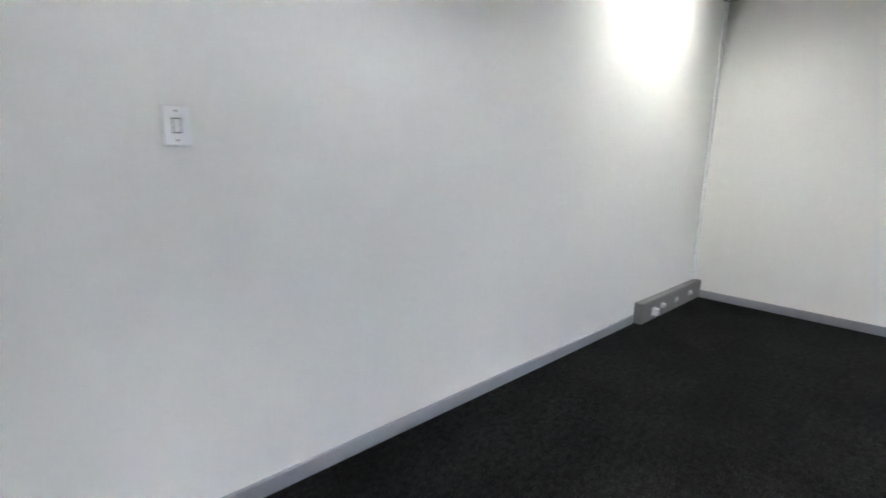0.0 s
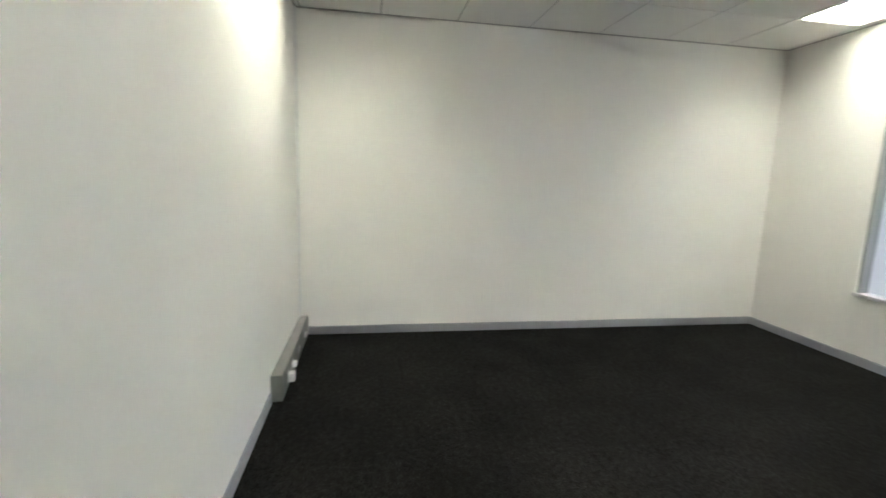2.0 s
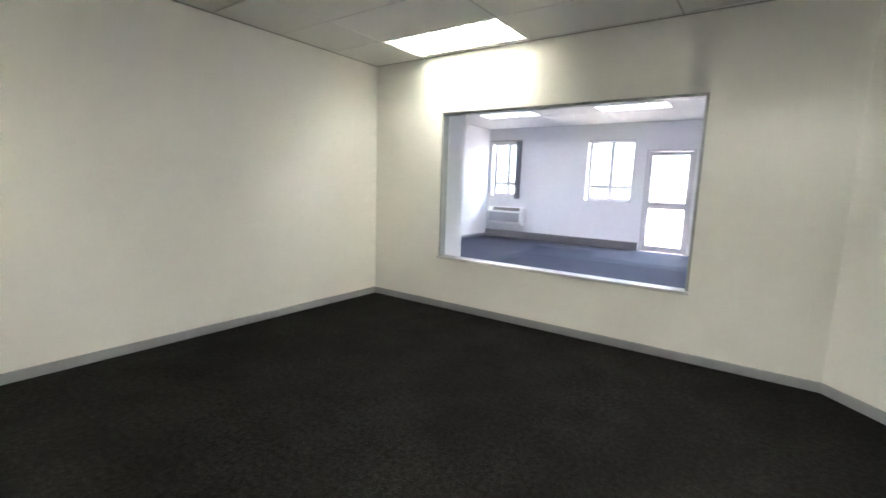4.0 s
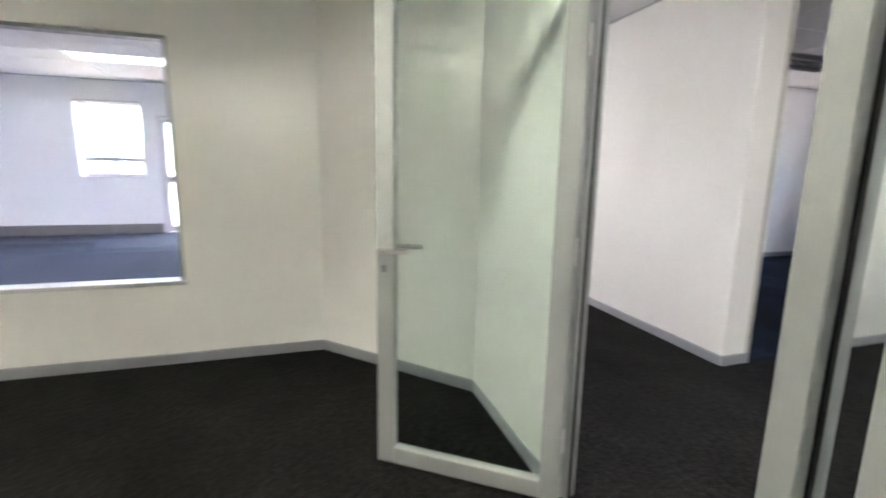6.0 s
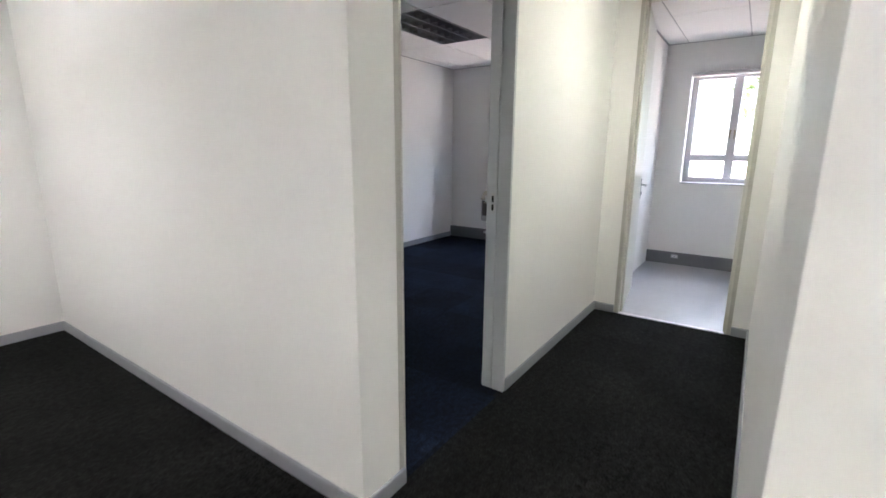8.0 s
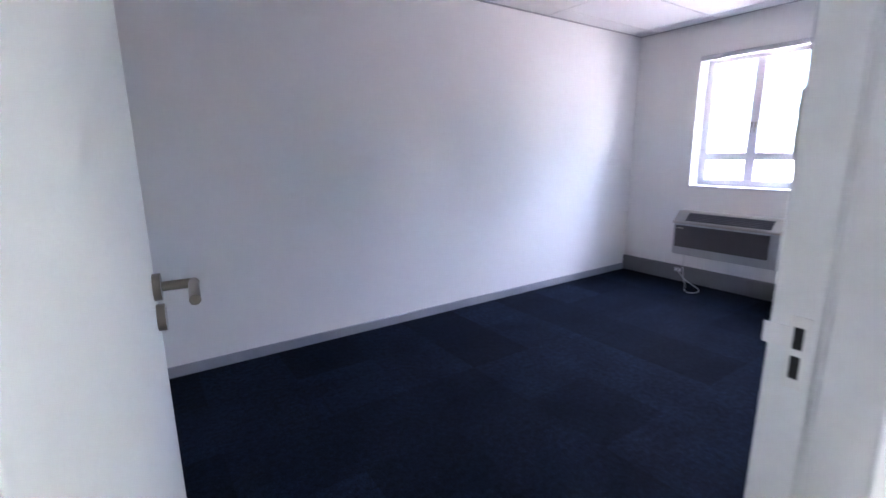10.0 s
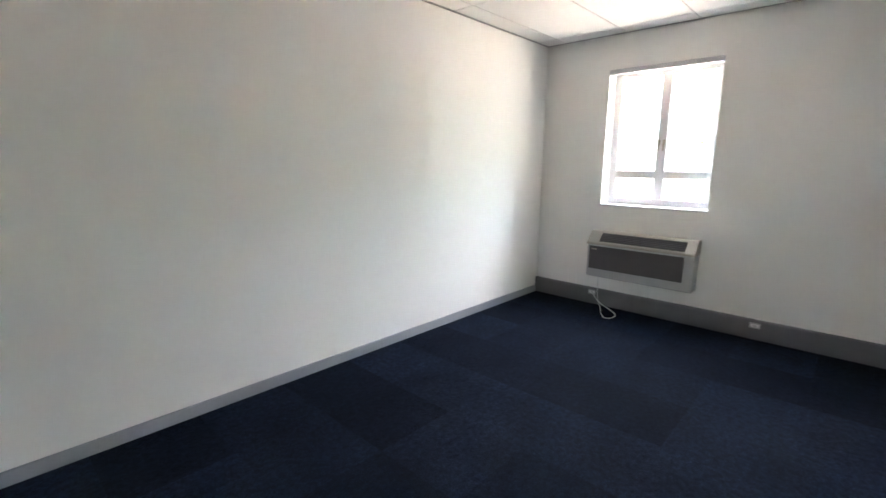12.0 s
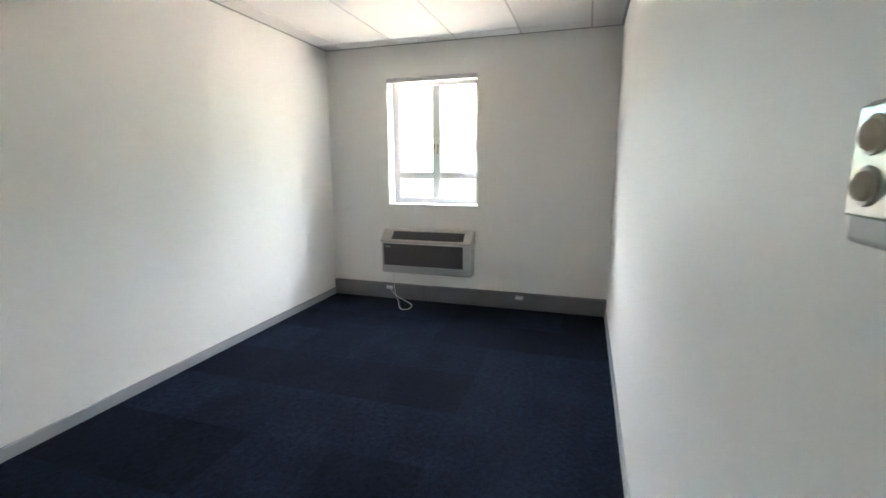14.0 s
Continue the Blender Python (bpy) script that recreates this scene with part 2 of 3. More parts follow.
d = Vector((NE2[0] - NE[0], NE2[1] - NE[1], 0))
m = Matrix.Translation((*NE, 0)) @ pose(0, 0, 0, 0, 0, math.degrees(math.atan2(d.y, d.x)))
box(bm, 0, d.length, 0, 0.12, 0, TOP, m=m)
structure("wall_diagonal_first_office", bm, PAINT, "short white painted diagonal wall in the corner", "wall")
bm = bmesh.new()
wall_y(bm, YA, NE2[1], XA, XA + TA, [DOOR_A])
structure("wall_east_first_office", bm, PAINT, "white painted partition with a glazed door screen", "wall")

bm = bmesh.new()
wall_y(bm, COY, 2.32, COX, CW)
structure("wall_west_second_office", bm, PAINT, "white painted wall between lobby and second office", "wall")
bm = bmesh.new()
wall_x(bm, CW, VX, COY, CS, [DOOR_C])
box(bm, VX, CE, COY, CS, 0, TOP)
structure("wall_south_second_office", bm, PAINT, "white painted wall with an office doorway", "wall")
bm = bmesh.new()
wall_x(bm, CW, CE, CN, CN + 0.15)
structure("wall_north_second_office", bm, PAINT, "long plain white painted office wall", "wall")
bm = bmesh.new()
wall_y(bm, -4.6, CN + 0.15, CE, CE + 0.23, [WIN_C, WIN_V])
structure("wall_east_outer", bm, PAINT, "white painted outer wall with windows", "wall")
bm = bmesh.new()
wall_y(bm, RY, COY, VX, VX + 0.115, [DOOR_V])
structure("wall_corridor_end", bm, PAINT, "white painted corridor end wall with a doorway", "wall")
bm = bmesh.new()
wall_x(bm, RX, VX + 0.115, RY - 0.12, RY)
wall_y(bm, -5.2, RY - 0.12, RX, RX + 0.12)
structure("wall_corridor_corner", bm, PAINT, "white painted wall turning the corridor corner", "wall")
bm = bmesh.new()
wall_y(bm, -4.6, RY - 0.12, VX, VX + 0.115)
wall_x(bm, VX, CE + 0.23, -4.75, -4.6)
structure("wall_vinyl_room", bm, PAINT, "plain white painted wall of the vinyl-floored room", "wall")
bm = bmesh.new()
wall_x(bm, 4.9, COX, 2.17, 2.32)
structure("wall_north_lobby", bm, PAINT, "plain white painted lobby wall", "wall")
bm = bmesh.new()
wall_x(bm, XA, RX + 0.12, -5.35, -5.2)
wall_y(bm, -5.2, YA - 0.15, XA, XA + TA)
structure("wall_south_lobby", bm, PAINT, "plain white wall closing the lobby", "wall")

# open-plan office
bm = bmesh.new()
wall_x(bm, BW - 0.2, 5.0, BN, BN + 0.23, [WIN_B1, WIN_B2, DOOR_B], 3.1)
structure("wall_north_open_office", bm, PAINT_B, "white outer wall with windows and a glazed door", "wall")
bm = bmesh.new()
wall_y(bm, -0.15, BN, BW - 0.15, BW, (), 3.1)
structure("wall_west_open_office", bm, PAINT_B, "plain white wall of the open-plan office", "wall")
bm = bmesh.new()
wall_x(bm, BW, -0.15, -0.15, 0.0, (), 3.1)
box(bm, 0.70, 0.85, 0.12, 0.55, 0, 3.1)
structure("wall_nib_open_office", bm, PAINT_B, "white wall nib beside the interior window", "wall")
bm = bmesh.new()
wall_y(bm, -0.9, BN, 4.98, 5.07, (), 3.1)
structure("wall_east_open_office", bm, PAINT_B, "plain white wall closing the open-plan office", "wall")


# ---- ceilings: lay-in tiles on a lowered grid, one mesh each ----
def ceiling(name, x0, x1, y0, y1, z, xs, ys, holes, label):
    bm = bmesh.new()
    gx = sorted({x0, x1, *[x for x in xs if x0 + 0.03 < x < x1 - 0.03]})
    gy = sorted({y0, y1, *[y for y in ys if y0 + 0.03 < y < y1 - 0.03]})
    g = 0.006
    for a, b in zip(gx, gx[1:]):
        for c, d in zip(gy, gy[1:]):
            cx, cy = (a + b) / 2, (c + d) / 2
            if any(h[0] < cx < h[1] and h[2] < cy < h[3] for h in holes):
                continue
            box(bm, a + g, b - g, c + g, d - g, z + random.uniform(-0.0012, 0.0012), z + 0.015, 0)
    for x in gx[1:-1]:
        for c, d in zip(gy, gy[1:]):
            if not any(h[0] + 0.01 < x < h[1] - 0.01 and h[2] < (c + d) / 2 < h[3] for h in holes):
                box(bm, x - 0.012, x + 0.012, c, d, z + 0.005, z + 0.012, 1)
    for y in gy[1:-1]:
        for a, b in zip(gx, gx[1:]):
            if not any(h[2] + 0.01 < y < h[3] - 0.01 and h[0] < (a + b) / 2 < h[1] for h in holes):
                box(bm, a, b, y - 0.012, y + 0.012, z + 0.0052, z + 0.0118, 1)
    # shadow angle round the edge
    for q in ((x0, x1, y0, y0 + 0.02), (x0, x1, y1 - 0.02, y1), (x0, x0 + 0.02, y0, y1), (x1 - 0.02, x1, y0, y1)):
        box(bm, *q, z - 0.004, z + 0.004, 1)
    # slab above
    box(bm, x0 - 0.05, x1 + 0.05, y0 - 0.05, y1 + 0.05, z + 0.16, z + 0.2, 0)
    return structure(name, bm, [TILE, TBAR], label, "ceiling")


def steps(start, step, n=14):
    return [start + i * step for i in range(-n, n + 1)]


T1 = (0.68, 1.88, -0.65, -0.045)
T3 = (3.08, 4.28, -2.477, -1.869)
T2 = (0.68, 1.88, -4.297, -3.689)
TC = (9.17, 10.37, 0.62, 1.21)
# TL: unseen lobby lights, added to brighten the walls there
TL = [(5.25, 5.85, -2.5, -1.3), (5.25, 5.85, 0.5, 1.7), (5.25, 5.85, -4.9, -3.7)]
TV = (8.06, 9.26, -1.93, -1.33)
ceiling("ceiling_first_office", 0, XA + TA, YA, 0.0, H, steps(0.68, 1.2), steps(-0.045, 0.608), [T1, T2, T3], "white lay-in tile ceiling of the first office")
ceiling("ceiling_lobby", XA + TA, COX, -5.2, 2.17, H, [5.25, 5.85], [1.7, 0.5, -0.4, -1.3, -2.5, -3.7, -4.9], TL, "white lay-in tile ceiling of the lobby")
ceiling("ceiling_corridor", COX, VX, RY, COY, H, steps(9.26, 1.2), steps(-1.33, 0.6), [TV], "white lay-in tile ceiling of the corridor")
ceiling("ceiling_second_office", CW, CE, CS, CN, H, [7.97, 9.17, 10.37, 11.65], steps(0.62, 0.605), [TC], "white lay-in tile ceiling of the second office")
ceiling("ceiling_vinyl_room", VX + 0.115, CE, -4.6, COY, H, steps(10.6, 1.2), steps(-1.2, 0.6), [], "white lay-in tile ceiling of the side room")
TB = [(-1.36, -0.16, 4.35, 4.95), (1.04, 2.24, 4.35, 4.95), (-1.36, -0.16, 1.95, 2.55), (1.04, 2.24, 1.95, 2.55), (3.44, 4.64, 4.35, 4.95), (3.44, 4.64, 1.95, 2.55)]
ceiling("ceiling_open_office", BW, 4.98, 0.12, BN, HB, steps(-0.16, 1.2), steps(4.35, 0.6), TB, "white lay-in tile ceiling of the open-plan office")


# ---- recessed lights ----
def troffer(label, q, z, lit, louvre, off=False, across=False):
    x0, x1, y0, y1 = q
    w, d, turn = x1 - x0, y1 - y0, 0
    if d > w:
        w, d, turn = d, w, 90
    e = thing("ceiling_light", label, "ceiling light", pose((x0 + x1) / 2, (y0 + y1) / 2, z, 0, 0, turn), group="recessed louvred ceiling lights")
    bm = bmesh.new()
    s = 0.012
    for a in ((-w / 2, w / 2, -d / 2, -d / 2 + s), (-w / 2, w / 2, d / 2 - s, d / 2), (-w / 2, -w / 2 + s, -d / 2 + s, d / 2 - s), (w / 2 - s, w / 2, -d / 2 + s, d / 2 - s)):
        box(bm, *a, -0.004, 0.125)
    part("housing", bm, LOUVRE if not off else LOUVRE_OFF, e)
    part("reflector", bbox(-w / 2 + s, w / 2 - s, -d / 2 + s, d / 2 - s, 0.12, 0.125), LOUVRE if not off else LAMP_OFF, e)
    for y in (-d / 2 + 0.034, d / 2 - 0.038):
        part("side_reflector", bbox(-w / 2 + s, w / 2 - s, y, y + 0.004, 0.004, 0.118), LOUVRE_SIDE if not off else louvre, e)
    n = 3
    for i in range(n):
        c = (i + 0.5) / n * (d - 2 * s) - d / 2 + s
        bm = bmesh.new()
        cyl(bm, (-w / 2 + 0.03, c, 0.095), (w / 2 - 0.03, c, 0.095), 0.019, 10)
        part("tube", bm, lit, e, smooth=True)
    for i in range(1, n):
        c = i / n * (d - 2 * s) - d / 2 + s
        part("divider", bbox(-w / 2 + s, w / 2 - s, c - 0.009, c + 0.009, 0.0, 0.054), LOUVRE_SIDE if not off else louvre, e)
    k = 9
    base = None
    for i in range(1, k):
        c = i / k * (w - 2 * s) - w / 2 + s
        if base is None:
            base = finish(bbox(-0.003, 0.003, -d / 2 + s, d / 2 - s, 0.002, 0.052), "blade", louvre)
        ob = new("blade", base)
        ob.parent = e
        ob.location = (c, 0, 0)
    return e


troffer("recessed louvred ceiling light, lit, beside the interior window wall", T1, H, LAMP_ON, LOUVRE_BLADE)
troffer("recessed louvred ceiling light, lit, close to the switch wall", T2, H, LAMP_DIM, LOUVRE_BLADE)
# unseen light, added and set strong to lift the room's walls
troffer("unseen louvred ceiling light added to fill the first office", T3, H, LAMP_FILL, LOUVRE)
troffer("recessed louvred ceiling light, unlit, over the blue carpet", TC, H, LAMP_OFF, LOUVRE_OFF, True)
troffer("recessed louvred ceiling light, lit, in the corridor", TV, H, LAMP_HALL, LOUVRE)
# added lights, kept out of view above the lobby
for q in TL:
    troffer("unseen louvred ceiling light added to brighten the lobby", q, H, LAMP_WHITE, LOUVRE)
for q in TB:
    troffer("recessed louvred ceiling light, lit, in the open-plan office", q, HB, LAMP_B, LOUVRE_BLADE)


# ---- skirting ----
def skirting(name, runs, label):
    bm = bmesh.new()
    for (x0, y0), (x1, y1) in runs:
        d = Vector((x1 - x0, y1 - y0, 0))
        m = Matrix.Translation((x0, y0, 0)) @ pose(0, 0, 0, 0, 0, math.degrees(math.atan2(d.y, d.x)))
        L = d.length
        # profile: 12 mm thick with a rounded top; the room lies on the run's left side
        prof = [(0, 0), (0.012, 0), (0.012, 0.062), (0.009, 0.068), (0.004, 0.07), (0, 0.07)]
        rings = [[bm.verts.new(m @ Vector((x, y, z))) for y, z in prof] for x in (0, L)]
        for i in range(len(prof)):
            j = (i + 1) % len(prof)
            bm.faces.new((rings[0][i], rings[0][j], rings[1][j], rings[1][i]))
        bm.faces.new(rings[0])
        bm.faces.new(list(reversed(rings[1])))
    return structure(name, bm, SKIRT, label, "skirting")


skirting("baseboard", [((0, 0), (0, YA + 0.072)), ((1.20, YA), (XA, YA)), ((XA, YA), (XA, DOOR_A[0])), ((XA, DOOR_A[1]), NE2), (NE2, NE), (NE, (0, 0))], "grey skirting round the first office")
skirting("baseboard", [((COX, COY), (COX, 2.17)), ((DOOR_C[0] + 0.025, COY - 0.0035), (COX, COY - 0.0035)), ((VX, COY), (DOOR_C[1], COY)), ((VX, DOOR_V[1]), (VX, COY)), ((VX, RY), (VX, DOOR_V[0])),
          ((RX, RY), (VX, RY)), ((RX, -5.2), (RX, RY)), ((COX, 2.17), (XA + TA, 2.17))], "grey skirting along lobby and corridor")
skirting("baseboard", [((CE, CN), (CW, CN)), ((CW, CN), (CW, CS)), ((DOOR_C[1], CS), (CE, CS))], "grey skirting round the second office")
skirting("baseboard", [((BW, BN), (BW, 0)), ((4.98, 0.12), (4.98, BN))], "grey skirting in the open-plan office")


# ---- trunking along walls ----
def trunking(label, x0, y0, x1, y1, depth, height, mat):
    """A steel cable duct; the room lies on its left side."""
    d = Vector((x1 - x0, y1 - y0, 0))
    e = thing("cable_trunking", label, "trunking", Matrix.Translation((x0, y0, 0)) @ pose(0, 0, 0, 0, 0, math.degrees(math.atan2(d.y, d.x))))
    part("duct", bbox(0, d.length, 0.0005, depth - 0.004, 0, height, 0.003), mat, e)
    part("cover", bbox(0.004, d.length - 0.004, depth - 0.0042, depth, 0.012, height - 0.012, 0.0015), mat, e)
    return e


def socket(label, m, plugs=1):
    """A socket outlet; its face looks along the local y."""
    e = thing("wall_socket", label, "socket", m)
    part("plate", bbox(-0.04, 0.04, 0, 0.004, -0.024, 0.024, 0.0015), AC_BODY, e)
    part("insert", bbox(-0.03, 0.03, 0.0035, 0.007, -0.012, 0.012, 0.001), PLASTIC, e)
    for i in range(plugs):
        x = -0.02 + 0.04 * i if plugs > 1 else 0
        # dark discs on the insert paint the shade of the pin holes
        bm = bmesh.new()
        for a, b in ((-0.009, 0.004), (0.009, 0.004), (0, -0.012)):
            cyl(bm, (x + a, 0.0065, b * 0.5), (x + a, 0.0075, b * 0.5), 0.003, 10)
        part("pin_hole", bm, HOLE_SHADE, e)
    return e


trunking("low grey steel cable trunking in the corner", 0.0, YA, 1.175, YA, 0.072, 0.165, TRUNK_A)
trunking("grey steel cable trunking under the window", CE, CS, CE, CN, 0.04, 0.166, TRUNK)
trunking("grey steel cable trunking in the side room", CE, -4.6, CE, COY, 0.04, 0.15, TRUNK)
trunking("grey steel cable trunking in the open-plan office", DOOR_B[0] - 0.02, BN, BW, BN, 0.05, 0.18, TRUNK)


# ---- doors and glazing ----
def framed_glass(name, label, category, x0, x1, z0, z1, m, stile=0.07, depth=0.045, kind="", mat=ALU, glass=GLASS, bottom=None, gasket=True):
    """A framed pane in the local x-z plane, mid-depth at y = 0."""
    e = thing(name, label, category, m, kind)
    b = stile if bottom is None else bottom
    h = depth / 2
    part("frame_stile", bbox(x0, x0 + stile, -h, h, z0, z1, 0.003), mat, e)
    part("frame_stile", bbox(x1 - stile, x1, -h, h, z0, z1, 0.003), mat, e)
    part("frame_rail", bbox(x0 + stile, x1 - stile, -h + 0.0005, h - 0.0005, z1 - stile, z1, 0.003), mat, e)
    part("frame_rail", bbox(x0 + stile, x1 - stile, -h + 0.0005, h - 0.0005, z0, z0 + b, 0.003), mat, e)
    if gasket:
        bm = bmesh.new()
        g = 0.006
        a0, a1, c0, c1 = x0 + stile, x1 - stile, z0 + b, z1 - stile
        for s in (-1, 1):
            y0, y1 = sorted((s * 0.004, s * (h - 0.008)))
            box(bm, a0, a0 + g, y0, y1, c0, c1)
            box(bm, a1 - g, a1, y0, y1, c0, c1)
            box(bm, a0 + g, a1 - g, y0, y1, c0, c0 + g)
            box(bm, a0 + g, a1 - g, y0, y1, c1 - g, c1)
        part("gasket", bm, GASKET, e)
    pane = part("pane", bbox(x0 + stile - 0.004, x1 - stile + 0.004, -0.003, 0.003, z0 + b - 0.004, z1 - stile + 0.004), glass, e)
    pane.visible_shadow = False
    return e


def lever(parent, x, z, side, mat, back=-1, plate=None, y0=0.0, neck=0.05, key=0.095):
    """A lever handle on the local y face of a leaf."""
    bm = bmesh.new()
    cyl(bm, (x, y0, z), (x, y0 + side * (neck + 0.002), z), 0.0095, 14)
    cyl(bm, (x, y0 + side * (neck - 0.002), z), (x + back * 0.125, y0 + side * neck, z), 0.0095, 14)
    bmesh.ops.create_uvsphere(bm, u_segments=14, v_segments=8, radius=0.0098, matrix=Matrix.Translation((x, y0 + side * (neck - 0.001), z)))
    grip = bm
    if plate:
        base = part("back_plate", bbox(x - 0.02, x + 0.02, min(y0, y0 + side * 0.006), max(y0, y0 + side * 0.006), z - 0.13, z + 0.06, 0.002), ALU, parent)
        bm = bmesh.new()
        ya, yb = sorted((y0 + side * 0.006, y0 + side * 0.012))
        box(bm, x - 0.009, x + 0.009, ya, yb, z - 0.095, z - 0.065)
        part("lock_cylinder", bm, TRUNK, base)
    else:
        bm = bmesh.new()
        cyl(bm, (x, y0, z), (x, y0 + side * 0.013, z), 0.026, 24)
        base = part("rose", bm, mat, parent, smooth=True)
        bm = bmesh.new()
        cyl(bm, (x, y0, z - key), (x, y0 + side * 0.014, z - key), 0.026, 24)
        part("key_rose", bm, mat, parent, smooth=True)
    part("lever", grip, mat, base, smooth=True)


def hinge(parent, x, y, z):
    bm = bmesh.new()
    for i in range(3):
        cyl(bm, (x, y, z - 0.05 + i * 0.034), (x, y, z - 0.018 + i * 0.034), 0.008, 10)
    part("hinge", bm, CHROME, parent, smooth=True)


# glass door screen of the first office
screen = thing("door_screen", "white aluminium door frame with glazed sidelights", "door frame", kind="structure")
FX0, FX1 = XA - 0.012, XA + TA + 0.02
for y0, y1 in ((-1.795, -1.725), (-2.626, -2.553), (-2.80, -2.72), (-3.62, -3.55)):
    part("post", bbox(FX0, FX1, y0, y1, 0, 2.06, 0.004), ALU, screen)
part("head", bbox(FX0 + 0.001, FX1 - 0.001, -3.55, -1.795, 1.985, 2.059, 0.003), ALU, screen)
for y0, y1 in ((-2.72, -2.626), (-3.55, -2.80)):
    bm = bmesh.new()
    for a, b in ((y0, y0 + 0.006), (y1 - 0.006, y1)):
        box(bm, XA + 0.02, XA + 0.035, a, b, 0.05, 1.985)
    part("gasket", bm, GASKET, screen)
    pn = part("pane", bbox(XA + 0.025, XA + 0.031, y0 - 0.002, y1 + 0.002, 0.05, 1.99), GLASS, screen)
    pn.visible_shadow = False
    part("bottom_rail", bbox(FX0 + 0.002, FX1 - 0.002, y0, y1, 0, 0.05, 0.002), ALU, screen)
# stops and ribs on the jambs
part("gasket", bbox(XA + 0.046, XA + 0.060, -1.803, -1.795, 0, 1.985, 0.002), GASKET, screen)
part("rib", bbox(XA + 0.066, XA + 0.073, -1.801, -1.795, 0, 1.985, 0.001), ALU, screen)
part("gasket", bbox(FX0 + 0.003, FX0 + 0.012, -1.798, -1.795, 0, 1.985), GASKET, screen)
for y in (-1.775, -1.745):
    part("rib", bbox(FX0 - 0.003, FX0, y - 0.003, y + 0.003, 0, 2.06, 0.001), ALU, screen)
part("door_stop", bbox(XA + 0.03, XA + 0.045, -1.805, -1.795, 0, 1.985), ALU, screen)
part("door_stop", bbox(XA + 0.03, XA + 0.045, -2.553, -2.543, 0, 1.985), ALU, screen)

HX, HY, ang = 4.953, -1.812, 143.8
gdoor = framed_glass("door_glass", "open white aluminium door with one clear glass pane", "door", 0.0, 0.776, 0.012, 1.978,
                     Matrix.Translation((HX, HY, 0)) @ pose(0, 0, 0, 0, 0, ang), 0.075, 0.045, glass=DOOR_GLASS, gasket=False)
lever(gdoor, 0.738, 0.965, 1, CHROME, -1, True, 0.0225)
lever(gdoor, 0.738, 0.965, -1, CHROME, -1, True, -0.0225)
for z in (0.25, 1.0, 1.72):
    hinge(gdoor, 0.0, -0.026, z)


def door_frame(name, label, along, a0, a1, d0, d1, top, mat, face=0.045, strike=None, lip=0.008):
    """A pressed steel frame round an opening; along: axis of the wall."""
    e = thing(name, label, "door frame", kind="structure")

    def put(nm, lo, hi, da, db, z0, z1, mt=mat, bev=0.003):
        b = bbox(lo, hi, da, db, z0, z1, bev) if along == "x" else bbox(da, db, lo, hi, z0, z1, bev)
        return part(nm, b, mt, e)
    for lo, hi, b0, b1 in ((a0, a0 + face - 0.012, a0 + face - 0.012, a0 + face), (a1 - face + 0.012, a1, a1 - face, a1 - face + 0.012)):
        put("jamb", lo, hi, d0 - lip + 0.006, d1 + lip, 0, top, FRAME_SHADE)
        put("bead", b0, b1, d0 - lip, d1 + lip - 0.002, 0, top)
    put("head", a0 + face, a1 - face, d0 - lip + 0.001, d1 + lip - 0.001, top - face, top)
    mid = d0 + (d1 - d0) * 0.55
    put("stop", a0 + face, a0 + face + 0.014, mid - 0.012, mid + 0.012, 0, top - face, bev=0.002)
    put("stop", a1 - face - 0.014, a1 - face, mid - 0.012, mid + 0.012, 0, top - face, bev=0.002)
    return e


frame_c = thing("door_frame_second_office", "grey-white pressed steel frame of the office doorway", "door frame", kind="structure")
part("jamb", bbox(DOOR_C[0], DOOR_C[0] + 0.027, COY - 0.003, CF + 0.006, 0, DOOR_C[3], 0.002), FRAME_SHADE, frame_c)
part("bead", bbox(DOOR_C[0] + 0.027, DOOR_C[0] + 0.034, COY - 0.008, CF + 0.004, 0, DOOR_C[3], 0.003), STEEL_FRAME, frame_c, "cream rounded frame edge")
part("jamb", bbox(DOOR_C[1] - 0.022, DOOR_C[1], COY - 0.008, CF - 0.066, 0, DOOR_C[3], 0.003), GREY_FRAME, frame_c)
part("groove", bbox(DOOR_C[1] - 0.012, DOOR_C[1], CF - 0.066, CF - 0.058, 0, DOOR_C[3]), GREY_FRAME, frame_c)
part("jamb", bbox(DOOR_C[1] - 0.020, DOOR_C[1], CF - 0.058, CF + 0.004, 0, DOOR_C[3], 0.003), GREY_FRAME, frame_c)
part("head", bbox(DOOR_C[0] + 0.034, DOOR_C[1] - 0.02, COY - 0.007, CF + 0.005, DOOR_C[3] - 0.045, DOOR_C[3], 0.003), GREY_FRAME, frame_c)
jx = DOOR_C[1] - 0.02
bm = bmesh.new()
box(bm, jx - 0.0025, jx - 0.0005, CF - 0.048, CF - 0.022, 1.027, 1.137)
box(bm, jx - 0.0025, jx + 0.0015, CF - 0.022, CF + 0.010, 1.087, 1.119)
plate = part("strike_plate", bm, CHROME, frame_c, "steel strike plate")
# dark blocks on the plate paint the shade of its holes
bm = bmesh.new()
box(bm, jx - 0.0036, jx - 0.0024, CF - 0.041, CF - 0.029, 1.088, 1.121)
box(bm, jx - 0.0036, jx - 0.0024, CF - 0.041, CF - 0.029, 1.043, 1.077)
part("strike_hole", bm, HOLE_SHADE, plate)

cdoor = thing("door_second_office", "open white painted flush door with nickel lever", "door", Matrix.Translation((7.003, -0.858, 0)) @ pose(0, 0, 0, 0, 0, 84.5))
part("leaf", bbox(0.0, 0.775, 0.0, 0.040, 0.008, 2.47, 0.002), LEAF, cdoor)
